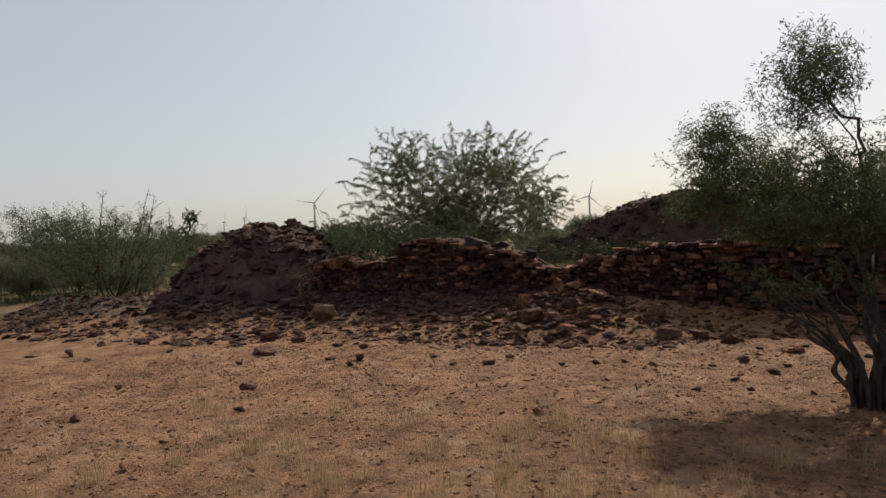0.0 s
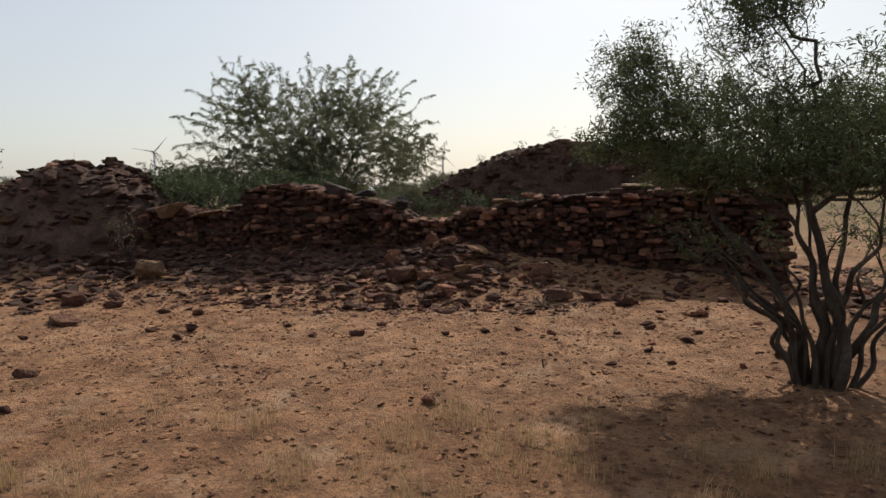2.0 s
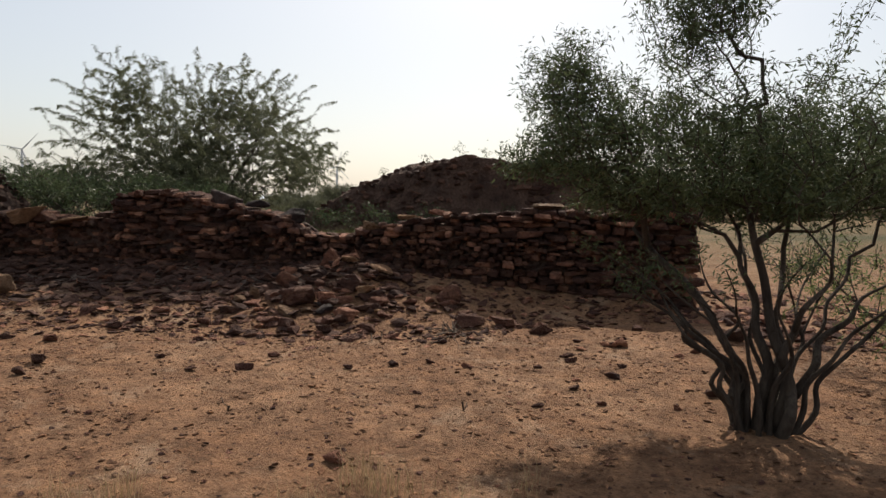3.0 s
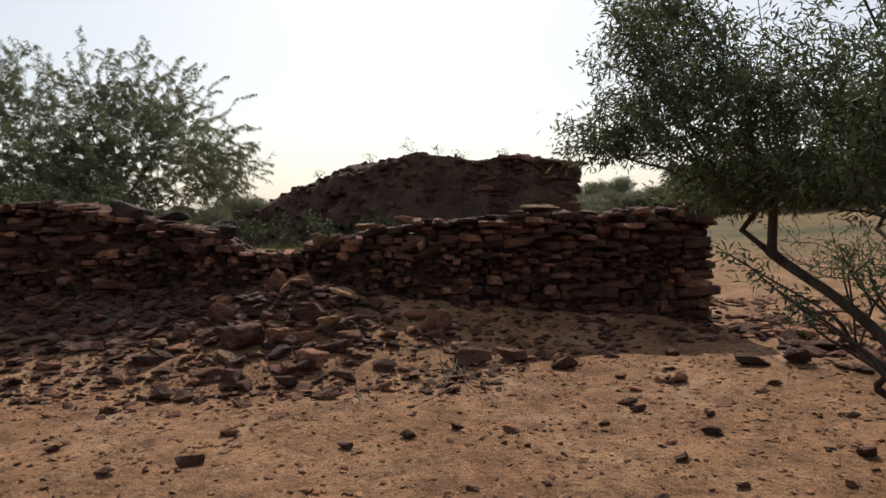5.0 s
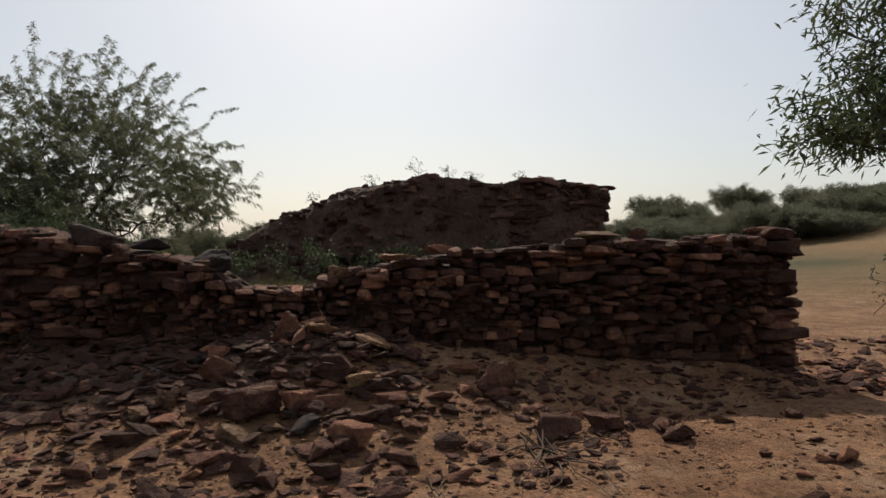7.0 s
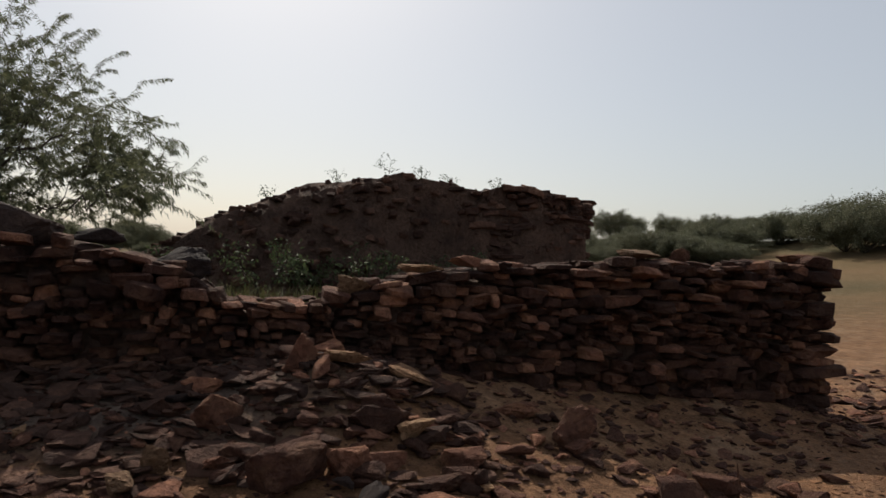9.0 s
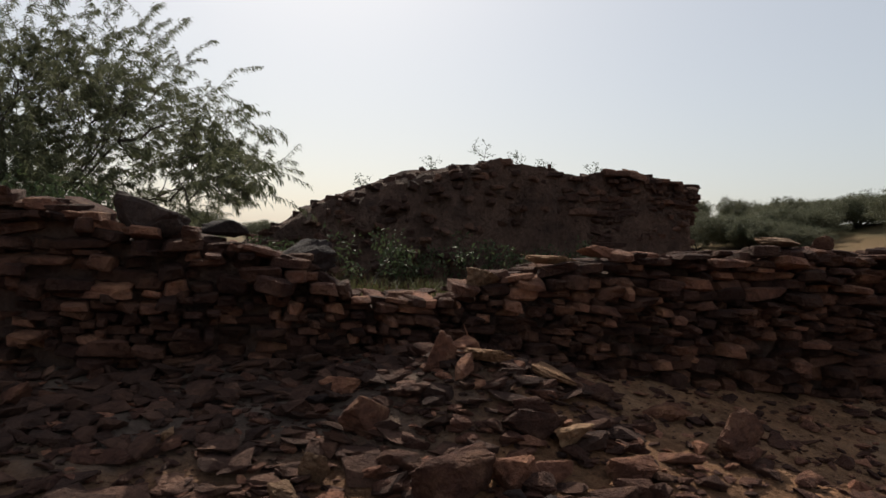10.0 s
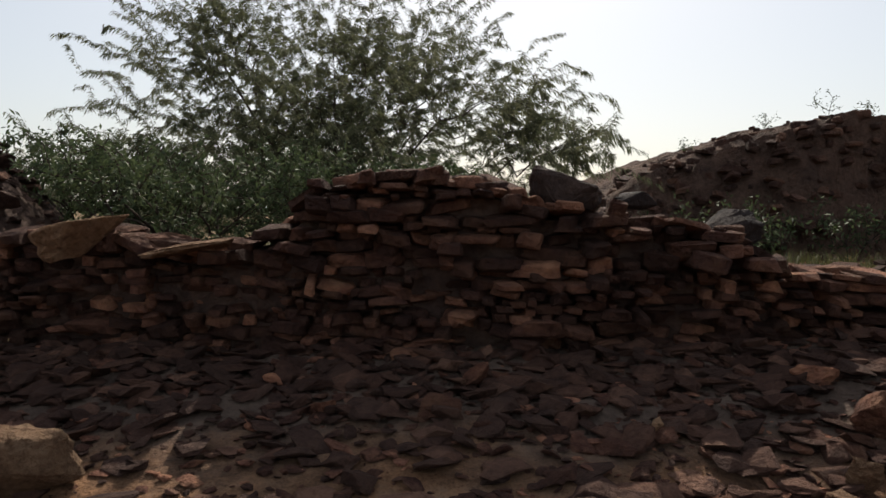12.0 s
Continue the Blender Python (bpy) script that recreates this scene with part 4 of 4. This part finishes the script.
scrub("thorn_shrub", "grey-green thorny shrub with long bare shoots at the mound's foot", -14.8, 12.4, 2.85, 5.4, 41, (M_SHRUB, 0.06, 0.014, 0.2), 900, 24, spread=0.05)
scrub("pale_shrub", "low pale green shrub growing beside a tree", 2.75, 8.15, 1.35, 2.4, 42, (M_LIGHTLEAF, 0.06, 0.014, 0.35), 240, 8, low=0.02)
scrub("small_tree", "small thin-stemmed tree with dark leaves past the wall's end", 2.5, 9.85, 1.45, 1.9, 44, (M_LEAF, 0.055, 0.015, 0.25), 90, 7, stems=2, low=0.45)
scrub("green_shrub", "dark green leafy shrub growing behind the wall", -7.3, 12.7, 1.15, 2.2, 45, (M_SHRUB, 0.06, 0.018, 0.3), 240, 14)
scrub("green_shrub", "dark green leafy shrub growing behind the wall", -6.1, 13.4, 1.2, 2.2, 46, (M_SHRUB, 0.06, 0.018, 0.3), 240, 14)
scrub("green_shrub", "dark green leafy shrub growing behind the wall", -8.6, 13.6, 1.2, 2.4, 47, (M_SHRUB, 0.06, 0.018, 0.3), 240, 14)
scrub("dry_shrub", "thin half-dry shrub growing in the mound's flank", -7.75, 10.75, 1.0, 0.8, 43, (M_STRAW, 0.03, 0.008, 0.2), 60, 2, low=0.05)

# far-off slender tree left of the mound
rng = np.random.default_rng(15)
tz = height(-19.5, 19.5)
q = np.random.default_rng(31)
for x, y, dx, dz in ((-13.9, 12.2, 0.9, 1.0), (-14.3, 12.1, 1.2, 1.15), (-15.3, 12.6, -0.7, 1.0), (-16.4, 12.3, -1.6, 0.9), (-14.9, 12.0, 0.4, 1.2)):
    z0 = height(x, y)
    line = [(x, y, z0 - 0.05)] + [(x + dx * f ** 1.4 + q.normal(0, 0.02), y + q.normal(0, 0.02), z0 + 1.35 * f + (dz + 0.35) * f * f) for f in (0.2, 0.4, 0.6, 0.8, 1.0)]
    tips = np.array([Vector(line[k]).lerp(Vector(line[k + 1]), q.random()) + Vector(q.normal(0, 0.09, 3)) for k in (2, 3, 4) for _ in range(12)])
    plant("thorn_shoot", "long bare thorny shoot standing out of a shrub", "branch", [eased(line)], tips, q, (M_SHRUB, 0.05, 0.014, 0.1), "long shoots of the thorny shrub", r0=0.003, per_node=5, root_r=0.022, spread=0.02)
plant("plain_tree", "small dark tree with an open crown on the plain", "tree", [[(-19.5, 19.5, tz), (-19.4, 19.5, tz + 1.0), (-19.2, 19.5, tz + 1.7)]],
      cloud(rng, [((-19.6, 19.5, tz + 2.0), (0.95, 0.8, 0.45), 130), ((-19.0, 19.5, tz + 2.6), (0.4, 0.4, 0.4), 70)], 0.3), rng, (M_SHRUB, 0.1, 0.04, 0.2), r0=0.006, per_node=8, root_r=0.07)


def blades(name, label, count, spot, h, mat, seed, width=0.004, lean=0.5, category="grass"):
    """A stand of thin blades, each bent once."""
    r = random.Random(seed)
    vs, fs = [], []
    for _ in range(count):
        x, y = spot(r)
        z = ruin_height(x, y) if (-5 < x < 1.2 and 13 < y < 16 and ruin_height(x, y) > height(x, y)) else height(x, y)
        a, l = r.uniform(0, 6.283), h * r.uniform(0.4, 1.2)
        dx, dy = math.cos(a), math.sin(a)
        k = r.uniform(0.1, lean) * l
        b = len(vs)
        vs += [(x - dy * width, y + dx * width, z - 0.01), (x + dy * width, y - dx * width, z - 0.01), (x + dx * k * 0.35 + dy * width * 0.7, y + dy * k * 0.35 - dx * width * 0.7, z + l * 0.6),
               (x + dx * k * 0.35 - dy * width * 0.7, y + dy * k * 0.35 + dx * width * 0.7, z + l * 0.6), (x + dx * k, y + dy * k, z + l)]
        fs += [(b, b + 1, b + 2, b + 3), (b + 3, b + 2, b + 4)]
    return tagged(new(name, mesh_of(name, vs, fs, mat)), label, category, kind="stuff")


def tufts(centres, spread):
    def spot(r):
        cx, cy = centres[int(r.random() * len(centres))]
        return cx + r.gauss(0, spread), cy + r.gauss(0, spread)
    return spot


r = random.Random(50)
dry = [(r.gauss(-1.5, 1.1), r.uniform(2.6, 5.6)) for _ in range(70)] + [(r.uniform(-6, 2), r.uniform(2.2, 5.2)) for _ in range(40)]
blades("dry_grass", "sparse straw-coloured dry grass on sandy earth", 4600, tufts(dry, 0.06), 0.17, M_STRAW, 51, 0.0014, 1.0)
blades("infill_grass", "green and straw grass on the earth fill behind the wall", 5200, lambda q: (q.uniform(-6.5, 0.8), q.uniform(12.1, 13.5)), 0.16, M_GREENGRASS, 52, 0.003, 1.0)
blades("scrub_grass", "mixed dry and green grass beyond the mound", 7000, lambda q: (q.uniform(-40, -11), q.uniform(13, 34)), 0.3, M_GREENGRASS, 54, 0.012, 0.6)

# plants rooted in the ruin
for i, (x, y, h, w) in enumerate(((-3.0, 13.4, 0.75, 1.1), (-1.9, 13.6, 0.7, 1.0), (-0.9, 13.9, 0.8, 1.0), (-0.2, 14.1, 0.6, 0.8), (-3.9, 13.9, 0.6, 0.9), (-5.0, 13.4, 0.7, 1.2), (-2.5, 14.0, 0.5, 0.7))):
    scrub("wall_plant", "dark green leafy weed rooted at the ruin's foot", x, y, h, w, 90 + i, (M_SHRUB, 0.05, 0.02, 0.3), 55, 5, "weeds on the ruin", 3, r0=0.002, low=0.02)
for i, (x, y, h) in enumerate(((-1.45, 14.9, 0.34), (-1.0, 15.0, 0.2), (-2.1, 14.9, 0.16), (-2.9, 14.9, 0.2), (0.1, 15.1, 0.18), (-0.6, 15.1, 0.22))):
    z = ruin_height(x, y) - 0.03
    q = np.random.default_rng(120 + i)
    tips = np.array([(x + q.normal(0, h * 0.35), y + q.normal(0, 0.08), z + h * q.uniform(0.5, 1.1)) for _ in range(9)])
    plant("ruin_sprig", "thin dry sprig growing on the ruin's crest", "weed", [[(x, y, z), (x + 0.01, y, z + h * 0.4)]], tips, q, (M_SHRUB, 0.035, 0.012, 0.1), "sprigs on the ruin's crest", r0=0.0016, per_node=9, spread=0.02)

# dry fallen branches on the ground
def brushwood(name, label, x, y, length, seed, shoots=14, spread=60, base=200):
    r = random.Random(seed)
    ob = thing(name, label, "branch", at=(x, y, height(x, y)))
    for k in range(shoots):
        a = radians(base + r.uniform(-spread, spread))
        p = Vector((x + r.gauss(0, 0.05), y + r.gauss(0, 0.05), 0))
        p.z = height(p.x, p.y) + 0.03 + r.random() * 0.05
        ln, n = length * r.uniform(0.4, 1.1), 7
        line = [p]
        for step in range(n):
            a += r.gauss(0, 0.2)
            q = line[-1] + Vector((math.cos(a), math.sin(a), 0)) * ln / n
            q.z = height(q.x, q.y) + (0.035 * math.sin(3.1 * step / n) + 0.01) * r.uniform(0.6, 1.4)
            line.append(q)
        vs, fs = [], []
        for step, q in enumerate(line):
            d = (line[min(step + 1, n)] - line[max(step - 1, 0)]).normalized()
            u = d.orthogonal().normalized()
            w, rad = d.cross(u), 0.0055 * (1 - step / n) + 0.0014
            vs += [tuple(q - ob.location + (u * math.cos(1.2566 * m) + w * math.sin(1.2566 * m)) * rad) for m in range(5)]
        for step in range(n):
            fs += [(5 * step + m, 5 * step + (m + 1) % 5, 5 * step + 5 + (m + 1) % 5, 5 * step + 5 + m) for m in range(5)]
        part("twig", mesh_of("twig", vs, fs, M_TWIG, True), ob)
    return ob


brushwood("brushwood", "dry thorny brushwood lying on sandy earth", -1.35, 9.5, 1.25, 61, 11, 75, 285)
brushwood("fallen_stick", "single thin dry stick lying on sandy earth", -2.75, 6.4, 0.35, 62, 1, 10, 100)
brushwood("fallen_stick", "thin dry stick lying among stones", -2.0, 8.9, 0.6, 63, 2, 20, 280)
brushwood("fallen_stick", "thin dry stick lying on sandy earth", -1.1, 6.7, 0.3, 64, 1, 10, 40)


# scrub and trees of the plain: a few kinds, repeated
kinds = [scrub("scrub_bush", "dark green desert scrub bush on the open plain", 0, -40 - 9 * k, 3.6, 5.2 + k * 0.8, 60 + k, (M_HAZED, 0.11, 0.045, 0.2), 520, 30, "scrub of the plain", r0=0.006, low=0.03, spread=0.13) for k in range(4)]
rnd = random.Random(77)


def copy_bush(src, x, y, s):
    return copy_thing(src, pose(x, y, height(x, y) - 0.05, 0, 0, rnd.uniform(0, 360)) @ Matrix.Scale(s, 4))


for i in range(46):
    a, d = radians(rnd.uniform(28, 74)), rnd.uniform(42, 60)
    s = rnd.uniform(0.48, 0.72)
    ob = copy_bush(kinds[i % 4], -3 + d * math.cos(a), 6 + d * math.sin(a), 1)
    ob.scale = (s * 1.35, s * 1.35, s * 0.9)
for i in range(70):
    a, d = radians(rnd.uniform(72, 152)), rnd.uniform(45, 260)
    s = rnd.uniform(0.35, 0.75) * (1 + d / 260)
    ob = copy_bush(kinds[i % 4], -3 + d * math.cos(a), 6 + d * math.sin(a), 1)
    ob.scale = (s, s, s)
for x, y, s in ((-22, 17, 0.5), (-27, 22, 0.6), (-19, 21, 0.42), (-33, 26, 0.6), (-24, 30, 0.55), (-18, 16, 0.36), (-21, 14.5, 0.42), (-26, 16, 0.5), (-23, 20, 0.45), (-30, 19, 0.55), (-16.5, 19, 0.36), (-21, 25, 0.5), (-38, 34, 0.7), (-15, 30, 0.5), (-10, 34, 0.5), (-29, 40, 0.6), (6, 44, 0.6), (29, 33.4, 0.95), (34, 31, 0.7), (38, 27, 0.75)):
    ob = copy_bush(kinds[int(-x) % 4], x, y, 1)
    ob.scale = (s, s, s)
for az, d, s in ((95.6, 105, 1.35), (94.2, 112, 1.2), (96.6, 100, 0.95), (98.5, 120, 1.0), (90.5, 125, 1.1), (62, 60, 0.8), (64.5, 64, 0.8)):
    ob = copy_bush(kinds[int(d) % 4], -2.5 + d * math.cos(radians(az)), 5 + d * math.sin(radians(az)), 1)
    ob.scale = (s, s, s)
for k in kinds:
    k.location = (20 + 9 * kinds.index(k), 70, height(20 + 9 * kinds.index(k), 70))


# ---- wind turbines on the horizon ----
def turbine(az, dist, spin, face):
    x, y = dist * math.cos(radians(az)), dist * math.sin(radians(az))
    ob = thing("wind_turbine", "white three-bladed wind turbine far off on the plain", "wind turbine", "turbines on the horizon", at=(x, y, -1))
    ob.rotation_euler = (0, 0, radians(face))
    bm = bmesh.new()
    bmesh.ops.create_cone(bm, cap_ends=True, segments=16, radius1=3.0, radius2=2.0, depth=80, matrix=Matrix.Translation((0, 0, 40)))
    part("tower", bm_mesh("tower", bm, M_TOWER, True), ob)
    bm = bmesh.new()
    bmesh.ops.create_cube(bm, size=1, matrix=Matrix.Translation((0, 1.5, 81.5)) @ Matrix.Diagonal((3.4, 9, 3.6, 1)))
    bmesh.ops.bevel(bm, geom=bm.edges[:], offset=0.7, segments=2, affect="EDGES")
    part("nacelle", bm_mesh("nacelle", bm, M_TOWER), ob)
    bm = bmesh.new()
    bmesh.ops.create_uvsphere(bm, u_segments=12, v_segments=8, radius=1.7, matrix=Matrix.Translation((0, -3.8, 81.5)))
    hub = part("hub", bm_mesh("hub", bm, M_TOWER, True), ob)
    for k in range(3):
        vs, fs = [], []
        for s in range(9):
            f = s / 8
            w = (1.0 + 2.2 * math.sin(math.pi * min(1, f * 1.6 + 0.12)) * (1 - f)) if f < 1 else 0.25
            th = 0.5 * (1 - f) + 0.1
            for px, py in ((-w * 0.4, 0), (0, -th), (w * 0.6, 0), (0, th)):
                vs.append((px, py - 3.8, 1.2 + 38 * f))
        for s in range(8):
            for j in range(4):
                fs.append((4 * s + j, 4 * s + (j + 1) % 4, 4 * s + 4 + (j + 1) % 4, 4 * s + 4 + j))
        b = part("blade", mesh_of("blade", vs, fs, M_TOWER, True), hub)
        b.matrix_basis = pose(0, 0, 81.5, 0, spin + 120 * k, 0)


for az, dist, spin, face in ((135.7, 2150, 5, 30), (131.7, 2500, 0, 110), (130.1, 2150, 2, 100), (124.6, 1450, 40, 35), (102.1, 1650, 15, 20), (95.6, 3000, 20, 10), (93.3, 3100, 50, 60), (86.0, 2200, 10, 15)):
    turbine(az, dist, spin, face)
